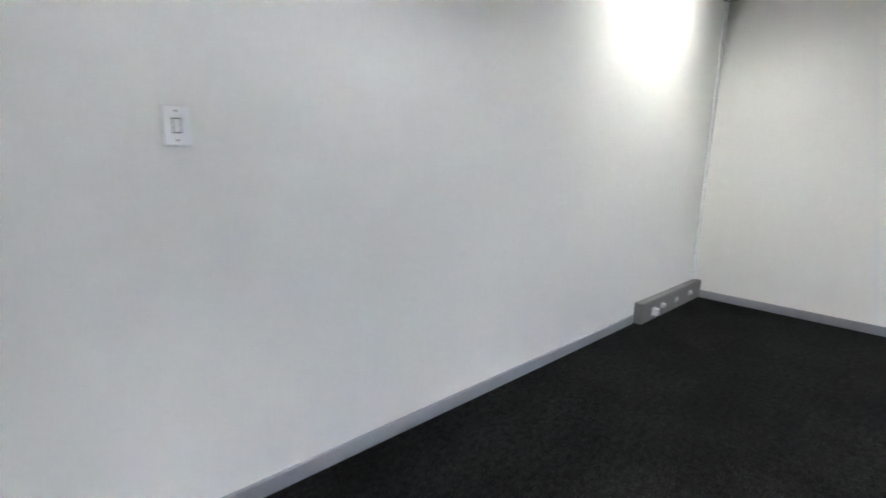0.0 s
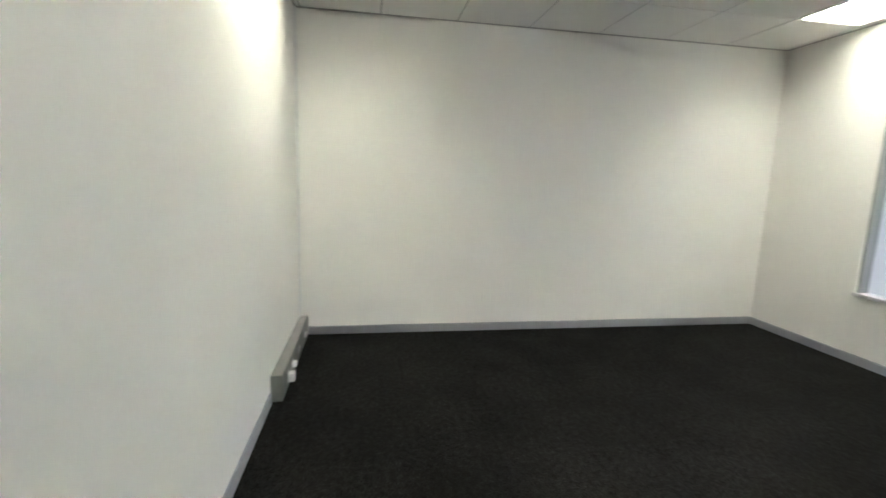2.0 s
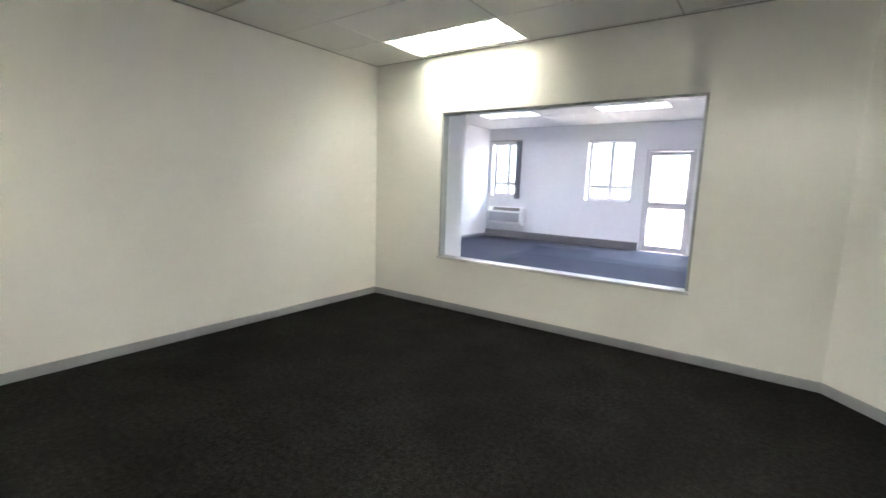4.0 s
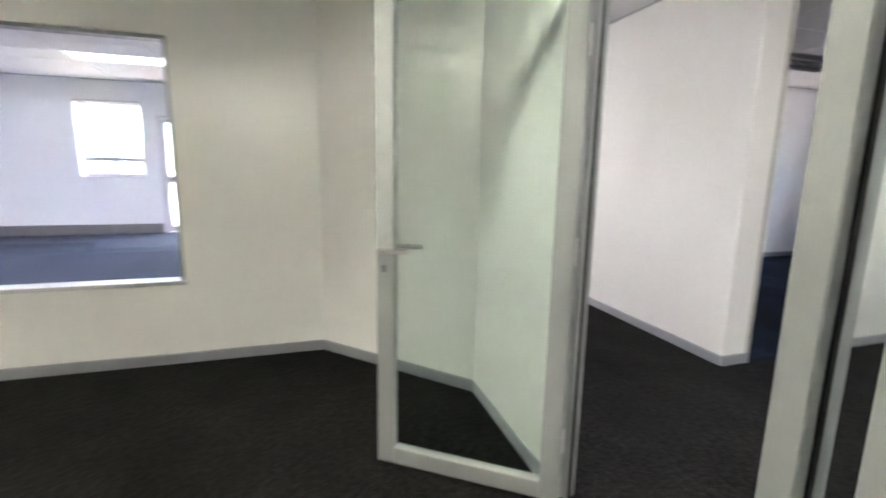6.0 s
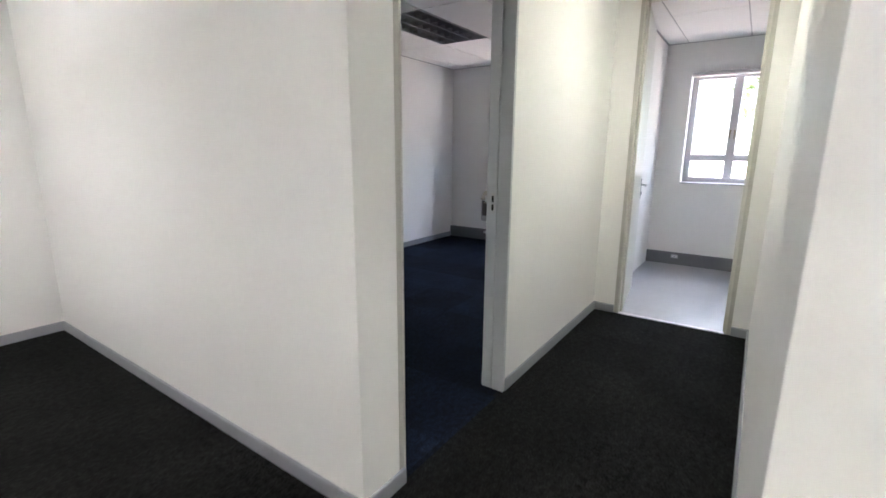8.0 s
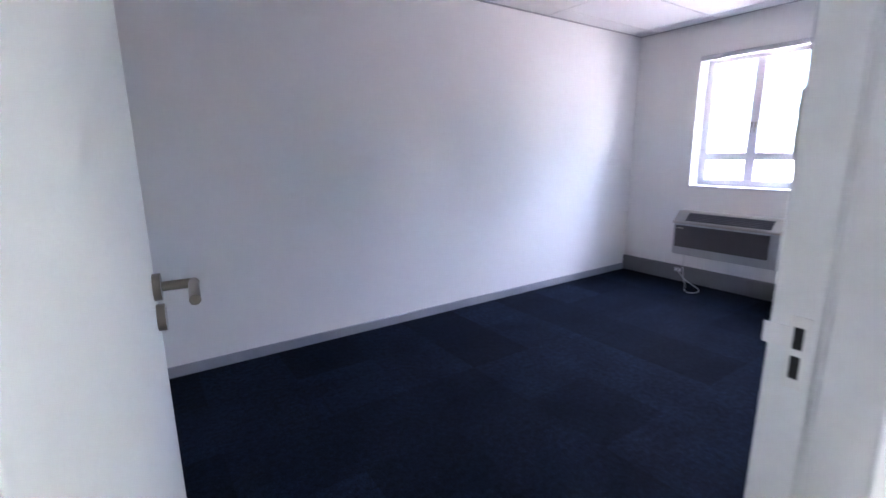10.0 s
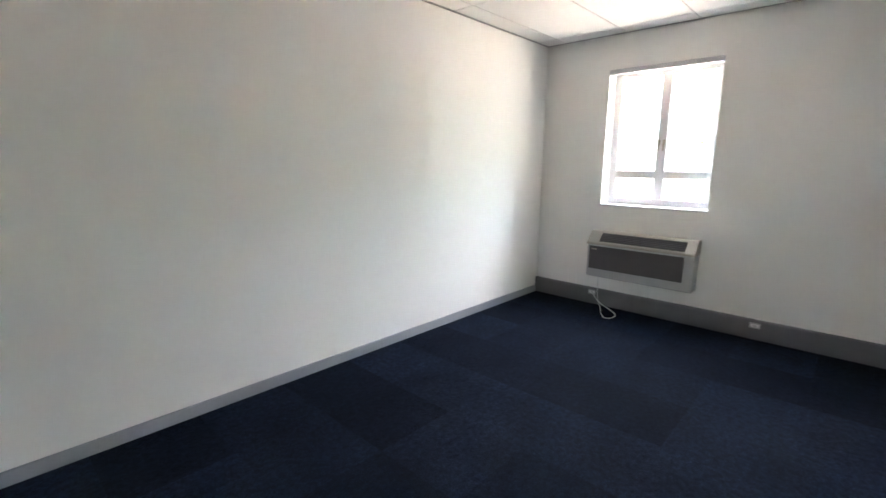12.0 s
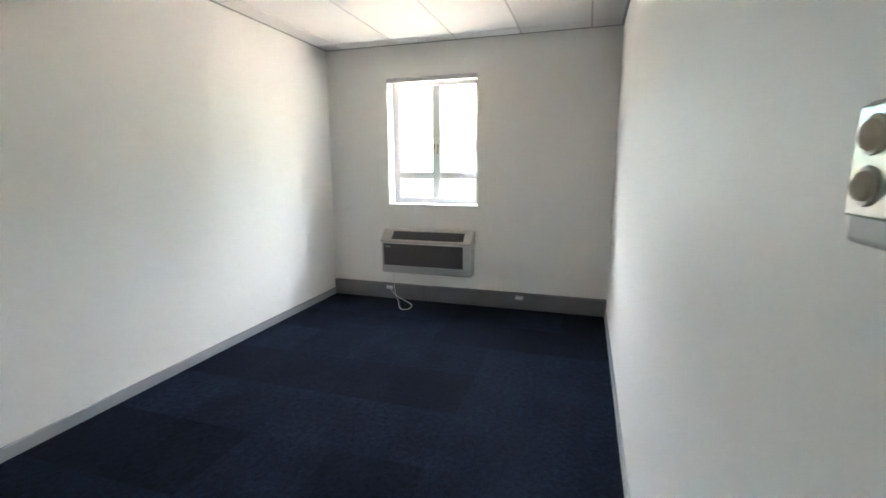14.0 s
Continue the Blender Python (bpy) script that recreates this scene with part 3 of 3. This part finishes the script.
lever(cdoor, 0.735, 1.130, -1, NICKEL, -1, None, 0.0, 0.068, 0.060)
for z in (0.25, 1.25, 2.25):
    hinge(cdoor, -0.006, 0.034, z)

frame_v = door_frame("door_frame_side_room", "cream pressed steel frame of the side-room doorway", "y", DOOR_V[0], DOOR_V[1], VX, VX + 0.115, DOOR_V[3], STEEL_FRAME, 0.04)
for z in (0.297, 1.297, 2.30):
    bm = bmesh.new()
    box(bm, VX + 0.03, VX + 0.065, DOOR_V[1] - 0.043, DOOR_V[1] - 0.0405, z - 0.05, z + 0.05)
    part("hinge_leaf", bm, CHROME, frame_v)
vdoor = thing("door_side_room", "open white painted flush door against the wall", "door", Matrix.Translation((VX + 0.125, DOOR_V[1] - 0.045, 0)) @ pose(0, 0, 0, 0, 0, 7))
part("leaf", bbox(0, 0.76, 0.0, 0.04, 0.01, 2.46, 0.002), LEAF, vdoor)
lever(vdoor, 0.70, 1.05, -1, CHROME, -1, True, 0.0)
part("threshold_strip", bbox(VX - 0.015, VX + 0.025, DOOR_V[0] + 0.04, DOOR_V[1] - 0.04, 0.0, 0.008, 0.003), WFRAME, frame_v, "white metal threshold strip")

# interior window
iw = thing("window_interior", "large fixed interior window with a thin white frame", "window", kind="structure")
t = 0.022
part("window_sill", bbox(IW[0] - 0.01, IW[1] + 0.01, -0.012, 0.118, IW[2] - 0.012, IW[2] + 0.014, 0.003), WFRAME, iw)
part("window_frame", bbox(IW[0], IW[0] + t, 0.01, 0.1, IW[2] + 0.014, IW[3], 0.002), ALU, iw)
part("window_frame", bbox(IW[1] - t, IW[1], 0.01, 0.1, IW[2] + 0.014, IW[3], 0.002), ALU, iw)
part("window_frame", bbox(IW[0] + t, IW[1] - t, 0.012, 0.098, IW[3] - t, IW[3], 0.002), ALU, iw)
pn = part("pane", bbox(IW[0] + t - 0.003, IW[1] - t + 0.003, 0.05, 0.056, IW[2] + 0.01, IW[3] - t + 0.003), GLASS, iw)
pn.visible_shadow = False


# outer windows: steel casements over a row of low fixed lights
def outer_window(label, w, h, m, paint=WFRAME):
    """Local x along the wall, y outwards, z up from the sill; the opening is w by h and 0.23 deep."""
    e = thing("window_outer", label, "window", m, kind="structure")
    f, g, y0, y1 = 0.066, 0.044, 0.160, 0.205
    low = 0.235 * h
    for nm, a in (("window_frame", (0, f, 0, h)), ("window_frame", (w - f, w, 0, h))):
        part(nm, bbox(a[0], a[1], y0, y1, a[2], a[3], 0.003), paint, e)
    part("window_frame", bbox(f, w - f, y0 + 0.001, y1 - 0.001, h - f, h, 0.003), paint, e)
    part("window_frame", bbox(f, w - f, y0 + 0.001, y1 - 0.001, 0, f, 0.003), paint, e)
    mullion = part("mullion", bbox(w / 2 - g, w / 2 + g, y0 - 0.006, y1, f, h - f, 0.003), paint, e)
    part("transom", bbox(f, w / 2 - g, y0 - 0.001, y1 - 0.002, low - 0.036, low + 0.036, 0.003), paint, e)
    part("transom", bbox(w / 2 + g, w - f, y0 - 0.001, y1 - 0.002, low - 0.036, low + 0.036, 0.003), paint, e)
    for s in (0, 1):
        x0, x1 = (f, w / 2 - g) if s == 0 else (w / 2 + g, w - f)
        for a, b in ((f, low - 0.036), (low + 0.036, h - f)):
            p = part("pane", bbox(x0 - 0.002, x1 + 0.002, 0.180, 0.184, a - 0.002, b + 0.002), GLASS, e)
            p.visible_shadow = False
        xh = w / 2 + (-0.022 if s == 0 else 0.022)
        bm = bmesh.new()
        box(bm, xh - 0.008, xh + 0.008, y0 - 0.026, y0 - 0.006, h * 0.45, h * 0.45 + 0.05)
        box(bm, xh - 0.006, xh + 0.006, y0 - 0.036, y0 - 0.026, h * 0.45 - 0.05, h * 0.45 + 0.04)
        part("catch", bm, NICKEL, mullion, "brown metal catch")
    part("window_sill", bbox(-0.004, w + 0.004, -0.008, y0, -0.012, 0.004, 0.002), paint, e)
    part("blind_rail", bbox(0.004, w - 0.004, -0.025, 0.03, h - 0.048, h - 0.002, 0.008, 2), paint, e)
    return e


def on_east(y1, z):
    # local x runs towards -y when the wall looks west
    return Matrix.Translation((CE, y1, z)) @ pose(0, 0, 0, 0, 0, -90)


outer_window("white steel casement window above the air conditioner", WIN_C[1] - WIN_C[0], WIN_C[3] - WIN_C[2], on_east(WIN_C[1], WIN_C[2]))
outer_window("white steel casement window of the side room", WIN_V[1] - WIN_V[0], WIN_V[3] - WIN_V[2], on_east(WIN_V[1], WIN_V[2]))
for q in (WIN_B1, WIN_B2):
    outer_window("white steel casement window in the open-plan office", q[1] - q[0], q[3] - q[2], Matrix.Translation((q[0], BN, q[2])))

bdoor = framed_glass("door_outer", "closed white glazed outer door with a mid rail", "door", DOOR_B[0] + 0.045, DOOR_B[1] - 0.045, 0.01, DOOR_B[3] - 0.05,
                     Matrix.Translation((0, BN + 0.1, 0)), 0.075, 0.045, gasket=False, bottom=0.12, mat=WFRAME)
part("mid_rail", bbox(DOOR_B[0] + 0.12, DOOR_B[1] - 0.12, -0.0215, 0.0215, 0.93, 1.07, 0.003), WFRAME, bdoor)
bf = thing("door_frame_outer", "white frame of the glazed outer door", "door frame", kind="structure")
part("jamb", bbox(DOOR_B[0], DOOR_B[0] + 0.044, BN + 0.02, BN + 0.16, 0, DOOR_B[3], 0.003), WFRAME, bf)
part("jamb", bbox(DOOR_B[1] - 0.044, DOOR_B[1], BN + 0.02, BN + 0.16, 0, DOOR_B[3], 0.003), WFRAME, bf)
part("head", bbox(DOOR_B[0] + 0.044, DOOR_B[1] - 0.044, BN + 0.021, BN + 0.159, DOOR_B[3] - 0.044, DOOR_B[3], 0.003), WFRAME, bf)


# ---- air conditioners ----
def air_conditioner(label, m, coat=AC_BODY, lid=AC_TOP, front=AC_PANEL):
    """A console unit hung on a wall; local x along the wall, y out of it, z from its foot. 0.95 wide, 0.475 high."""
    w, h, d = 0.95, 0.45, 0.18
    e = thing("air_conditioner", label, "air conditioner", m)
    bm = bmesh.new()
    # casing below the sloping top
    prof = [(0.0, 0.0), (d - 0.03, 0.0), (d - 0.012, 0.012), (d - 0.012, h - 0.125), (0.0, h - 0.125)]
    rings = [[bm.verts.new((x, y, z)) for y, z in prof] for x in (-w / 2, w / 2)]
    for i in range(len(prof)):
        j = (i + 1) % len(prof)
        bm.faces.new((rings[0][i], rings[0][j], rings[1][j], rings[1][i]))
    bm.faces.new(rings[0])
    bm.faces.new(list(reversed(rings[1])))
    bmesh.ops.bevel(bm, geom=[ed for ed in bm.edges if ed.is_manifold], offset=0.005, segments=2, affect="EDGES")
    part("casing", bm, coat, e)
    # sloping top with the outlet slot
    bm = bmesh.new()
    prof = [(0.0, h - 0.1245), (d + 0.004, h - 0.1245), (d + 0.004, h - 0.105), (0.085, h - 0.004), (0.07, h), (0.0, h)]
    rings = [[bm.verts.new((x, y, z)) for y, z in prof] for x in (-w / 2 - 0.006, w / 2 + 0.006)]
    for i in range(len(prof)):
        j = (i + 1) % len(prof)
        bm.faces.new((rings[0][i], rings[0][j], rings[1][j], rings[1][i]))
    bm.faces.new(rings[0])
    bm.faces.new(list(reversed(rings[1])))
    bmesh.ops.bevel(bm, geom=[ed for ed in bm.edges if ed.is_manifold], offset=0.004, segments=2, affect="EDGES")
    part("top_cover", bm, lid, e)
    # slope frame: origin mid-slope
    a, b = Vector((0, d + 0.004, h - 0.105)), Vector((0, 0.085, h - 0.004))
    s = (b - a)
    sm = Matrix.Translation((a + b) / 2) @ pose(0, 0, 0, math.degrees(math.atan2(s.z, -s.y)) * -1, 0, 0)
    # dark sheet on the slope paints the shade inside the outlet
    bm = bmesh.new()
    box(bm, -0.40, 0.36, -0.052, 0.052, 0.0005, 0.003, m=sm)
    slot = part("outlet_slot", bm, AC_SHADE, e)
    for i in range(5):
        bm = bmesh.new()
        c = -0.038 + i * 0.019
        box(bm, -0.397, 0.357, c - 0.003, c + 0.003, 0.003, 0.011, m=sm)
        part("outlet_slat", bm, AC_PANEL, slot)
    panel = part("front_panel", bbox(-w / 2 + 0.075, w / 2 - 0.022, d - 0.0125, d - 0.004, 0.085, h - 0.14, 0.003), front, e)
    part("badge", bbox(w / 2 - 0.10, w / 2 - 0.045, d - 0.0042, d - 0.0028, h - 0.175, h - 0.163), AC_TOP, panel)
    return e


# local x must run left to right seen from the room
air_conditioner("grey wall-hung air conditioner with a beige slatted top", Matrix.Translation((CE, 0.91, 0.318)) @ pose(0, 0, 0, 0, 0, 90))
air_conditioner("pale grey wall-hung air conditioner in the open-plan office", Matrix.Translation((-1.68, BN, 0.335)) @ pose(0, 0, 0, 0, 0, 180), PLASTIC, PLASTIC, SKIRT)


# ---- small things ----
def switch(label, m):
    e = thing("light_switch", label, "light switch", m)
    plate = part("plate", bbox(-0.0365, 0.0365, 0, 0.010, -0.0575, 0.0575, 0.004, 2), SWITCH_WHITE, e)
    # dark box behind the rocker paints the shadow round it
    part("rocker_gap", bbox(-0.0125, 0.0125, 0.0095, 0.0106, -0.022, 0.022), TRUNK, plate)
    part("rocker", bbox(-0.010, 0.010, 0.0105, 0.0145, -0.019, 0.019, 0.002), PLASTIC, plate)
    for z in (-0.042, 0.042):
        bm = bmesh.new()
        cyl(bm, (0, 0.0095, z), (0, 0.0112, z), 0.0035, 10)
        part("screw", bm, NICKEL, plate)
    return e


switch("white plastic light switch on the white wall", Matrix.Translation((4.24, YA, 1.342)))
switch("white plastic light switch behind the door", Matrix.Translation((CW, 0.81, 1.38)) @ pose(0, 0, 0, 0, 0, -90))


def cable(label, points, radius=0.0042):
    e = thing("power_cable", label, "cable")
    part("cord", curve_mesh(points, radius), CABLE, e, smooth=True)
    return e


xf = CE - 0.04
cable("white power cable looping from the air conditioner", [(xf - 0.03, 1.30, 0.33), (xf - 0.03, 1.30, 0.16), (xf - 0.04, 1.28, 0.05), (xf - 0.10, 1.22, 0.006), (xf - 0.30, 1.13, 0.0055), (xf - 0.365, 1.06, 0.0055),
      (xf - 0.30, 1.01, 0.0055), (xf - 0.18, 1.03, 0.0055), (xf - 0.08, 1.14, 0.006), (xf - 0.045, 1.24, 0.03), (xf - 0.03, 1.33, 0.09), (xf - 0.012, 1.365, 0.135)])
socket("white socket outlet in grey trunking", Matrix.Translation((xf, 1.365, 0.125)) @ pose(0, 0, 0, 0, 0, 90))
socket("white socket outlet in grey trunking", Matrix.Translation((xf, -0.035, 0.122)) @ pose(0, 0, 0, 0, 0, 90))
socket("white socket outlet in side-room trunking", Matrix.Translation((xf, -1.31, 0.105)) @ pose(0, 0, 0, 0, 0, 90))


def plug(label, x, z, w, h, d):
    """A white plug top pushed into the trunking's socket."""
    e = thing("plug", label, "plug", Matrix.Translation((x, YA + 0.072, z)))
    part("socket_plate", bbox(-w / 2 - 0.012, w / 2 + 0.012, 0, 0.004, -h / 2 - 0.01, h / 2 + 0.01, 0.001), AC_BODY, e)
    body = part("plug_body", bbox(-w / 2, w / 2, 0.0035, d, -h / 2, h / 2, 0.004, 2), PLASTIC, e)
    # dark bars on the face paint the shade of grip slots
    for zz in (-h / 5, h / 5):
        part("grip_slot", bbox(-w / 2 + 0.008, w / 2 - 0.008, d - 0.0005, d + 0.0008, zz - 0.002, zz + 0.002), TRUNK, body)
    return e


plug("white plug top in the low steel trunking", 0.99, 0.075, 0.055, 0.055, 0.04)
plug("small white plug top in the low steel trunking", 0.84, 0.095, 0.045, 0.03, 0.03)
plug("small cream plug top near the corner", 0.27, 0.095, 0.05, 0.03, 0.022)
socket("grey socket outlet in the low steel trunking", Matrix.Translation((0.55, YA + 0.072, 0.085)), 2)

# vertical blinds drawn to one side of the open-plan office's first window
vb = thing("vertical_blind", "grey vertical blinds stacked at one side of the window", "blind", Matrix.Translation((-1.43, BN - 0.045, 1.0)))
part("headrail", bbox(-0.79, 0.09, -0.02, 0.045, 1.415, 1.45, 0.004), AC_BODY, vb)
for i in range(6):
    m = Matrix.Translation((-0.035 + i * 0.016, 0, 0)) @ pose(0, 0, 0, 0, 0, 62 + 5 * (i % 3))
    bm = bmesh.new()
    box(bm, -0.044, 0.044, -0.0008, 0.0008, 0.0, 1.412, m=m)
    part("vane", bm, BLIND, vb)

conduit = thing("corner_conduit", "thin cream plastic conduit up the office corner", "conduit")
part("channel", bbox(0.003, 0.04, YA, YA + 0.018, 0.166, H - 0.004, 0.003), PLASTIC, conduit)

# switch box beside the doorway of the second office
sb = thing("switch_box", "grey switch box with a glossy plate and beige knobs", "switch box", Matrix.Translation((7.912, CS, 1.402)))
part("box_body", bbox(-0.034, 0.034, 0, 0.016, -0.060, 0.060, 0.006, 3), AC_BODY, sb)
plate = part("face_plate", bbox(-0.031, 0.033, 0.0155, 0.019, -0.036, 0.056, 0.002, 2), PLATE_REFLECTION, sb)
for z in (-0.010, 0.031):
    bm = bmesh.new()
    cyl(bm, (0.004, 0.0185, z), (0.004, 0.0215, z), 0.0165, 24)
    bmesh.ops.create_uvsphere(bm, u_segments=24, v_segments=12, radius=1.0, matrix=Matrix.Translation((0.004, 0.0215, z)) @ Matrix.Diagonal((0.0125, 0.009, 0.0125, 1)))
    part("knob", bm, AC_TOP, plate, smooth=True)

# ---- outdoors ----
bm = bmesh.new()
box(bm, -600, 600, -600, 600, -0.6, -0.16)
structure("ground", bm, PAVING, "sunlit reddish brick paving round the building", "ground")

# glowing shell added beyond the windows as extra skylight for the rooms
bm = bmesh.new()
R, ring = 160.0, []
for i in range(26):
    a = radians(-52 + i * 8)
    ring.append([bm.verts.new((5 + R * math.cos(a) * math.cos(radians(b)), 1 + R * math.sin(a) * math.cos(radians(b)), -0.5 + R * math.sin(radians(b)))) for b in range(0, 61, 10)])
for a, b in zip(ring, ring[1:]):
    for k in range(1, 6):
        bm.faces.new((a[k], b[k], b[k + 1], a[k + 1]))
structure("backdrop", bm, SKY_GLOW, "glowing shell added as extra bright sky outside the windows", "backdrop")

umb = thing("folded_umbrella", "dark folded garden umbrella on a pole outside", "umbrella", Matrix.Translation((0.55, 9.3, -0.16)))
bm = bmesh.new()
cyl(bm, (0, 0, 0), (0, 0, 2.4), 0.022, 12)
part("pole", bm, TRUNK, umb)
bm = bmesh.new()
bmesh.ops.create_cone(bm, cap_ends=True, segments=16, radius1=0.13, radius2=0.02, depth=1.3, matrix=Matrix.Translation((0, 0, 1.72)))
for v in bm.verts:
    a = math.atan2(v.co.y, v.co.x)
    v.co.x *= 1 + 0.18 * math.cos(8 * a)
    v.co.y *= 1 + 0.18 * math.cos(8 * a)
part("folded_canopy", bm, AC_PANEL, umb)
bm = bmesh.new()
cyl(bm, (0, 0, 0), (0, 0, 0.08), 0.24, 24)
part("foot", bm, TRUNK, umb)

trim = thing("trim", "narrow grey trim strip on the open-plan wall", "trim", kind="structure")
part("strip", bbox(BW, BW + 0.03, 4.93, 5.03, 0.57, 2.09, 0.003), TRUNK, trim)


def tree(x, y, height, spread, seed):
    rnd = random.Random(seed)
    e = thing("tree", "leafy green tree in sunlight outside, southern ones added unseen", "tree", Matrix.Translation((x, y, -0.16)), group="trees outside the windows")
    bm = bmesh.new()
    cyl(bm, (0, 0, 0), (0.1, 0.05, height * 0.45), 0.16, 10, 0.10)
    tips = []
    for i in range(9):
        a, up = rnd.uniform(0, 6.28), rnd.uniform(0.55, 1.0)
        q = Vector((math.cos(a) * spread * rnd.uniform(0.4, 0.9), math.sin(a) * spread * rnd.uniform(0.4, 0.9), height * up))
        cyl(bm, (0.1, 0.05, height * rnd.uniform(0.3, 0.44)), q, 0.06, 6, 0.015)
        tips.append(q)
    part("trunk", bm, BARK, e)
    vs, fs = [], []
    for q in tips:
        for k in range(300):
            d = Vector((rnd.gauss(0, 1), rnd.gauss(0, 1), rnd.gauss(0, 0.8))) * spread * 0.24
            c = q + d
            u = Vector((rnd.gauss(0, 1), rnd.gauss(0, 1), rnd.gauss(0, 1))).normalized()
            v = u.orthogonal().normalized()
            w = u.cross(v)
            s = rnd.uniform(0.08, 0.17)
            n = len(vs)
            vs += [c - v * s, c + w * s * 0.45, c + v * s, c - w * s * 0.45]
            fs.append((n, n + 1, n + 2, n + 3))
    me = bpy.data.meshes.new("crown")
    me.from_pydata([tuple(v) for v in vs], [], fs)
    me.materials.append(LEAVES)
    ob = new("crown", me)
    ob.parent = e


# the five with y below -6 are unseen, added to block low skylight
for q in ((21.0, -6.2, 6.6, 2.2, 1), (24.5, -3.4, 5.8, 2.0, 2), (27.0, 2.6, 2.9, 1.5, 3), (19.0, -9.5, 7.6, 2.8, 4), (17.0, -12.5, 8.0, 2.8, 5),
          (26.5, -8.6, 9.4, 3.2, 6), (22.5, -13.5, 9.6, 3.2, 7), (24.0, 7.9, 2.4, 1.2, 8), (22.0, 9.6, 2.9, 1.5, 9)):
    tree(*q)

# ---- floors: slab, then carpet tiles laid piece by piece ----


def floor(name, x0, x1, y0, y1, mat, label, top=-0.004):
    bm = bmesh.new()
    box(bm, x0, x1, y0, y1, -0.16, top)
    return structure(name, bm, mat, label, "floor")


fa = floor("floor_first_office", -0.1, XA + 0.02, YA - 0.1, 0.1, UNDERLAY, "charcoal carpet tiles of the first office")
floor_n = floor("floor_lobby_north", XA + 0.02, COX, COY, 2.3, UNDERLAY, "charcoal carpet tiles of the lobby")
fl = floor("floor_lobby", XA + 0.02, VX, -5.3, COY, UNDERLAY, "charcoal carpet tiles of lobby and corridor")
fc = floor("floor_second_office", COX, CE + 0.1, COY, CN + 0.1, UNDERLAY, "navy blue carpet tiles of the second office", -0.0035)
floor("floor_side_room", VX, CE + 0.1, -4.7, COY, VINYL, "smooth grey vinyl floor of the side room", 0.001)
floor("floor_open_office", BW - 0.1, 5.0, 0.1, BN + 0.1, CARPET_B, "blue-grey carpet of the open-plan office", 0.0)


def tiles(parent, x0, x1, y0, y1, ox, oy, s, mat, skip=None):
    meshes = {}
    i0, i1 = math.floor((x0 - ox) / s), math.ceil((x1 - ox) / s)
    j0, j1 = math.floor((y0 - oy) / s), math.ceil((y1 - oy) / s)
    for i in range(i0, i1):
        for j in range(j0, j1):
            a, b = max(x0, ox + i * s), min(x1, ox + (i + 1) * s)
            c, d = max(y0, oy + j * s), min(y1, oy + (j + 1) * s)
            if b - a < 0.02 or d - c < 0.02 or (skip and skip((a + b) / 2, (c + d) / 2)):
                continue
            key = (round(b - a, 3), round(d - c, 3))
            if key not in meshes:
                bm = bmesh.new()
                w, h = key[0] / 2 - 0.0001, key[1] / 2 - 0.0001
                vs, fs = box(bm, -w, w, -h, h, -0.0035, 0.0)
                top = [v for v in vs if v.co.z > -0.001]
                for v in top:
                    v.co.x *= 1 - 0.0001 / w
                    v.co.y *= 1 - 0.0001 / h
                meshes[key] = finish(bm, "carpet_tile", mat)
            ob = new("carpet_tile", meshes[key])
            ob.parent = parent
            ob.location = ((a + b) / 2, (c + d) / 2, 0.0)


tiles(fa, 0, XA + 0.05, YA, 0, 0.31, -0.12, 0.5, CARPET_DARK)
tiles(floor_n, XA + 0.05, COX, COY, 2.17, XA + 0.05, -0.12, 0.5, CARPET_DARK)
tiles(fl, XA + 0.05, COX, -5.2, COY, XA + 0.05, -0.12, 0.5, CARPET_DARK)
tiles(fl, COX, VX, RY, COY, XA + 0.05, -0.12, 0.5, CARPET_DARK)
tiles(fl, COX, RX, -5.2, RY, XA + 0.05, -0.12, 0.5, CARPET_DARK)
tiles(fc, CW, CE, COY, CN, 9.76, 0.04, 0.5, CARPET_BLUE, lambda x, y: y < CS and not DOOR_C[0] < x < DOOR_C[1])
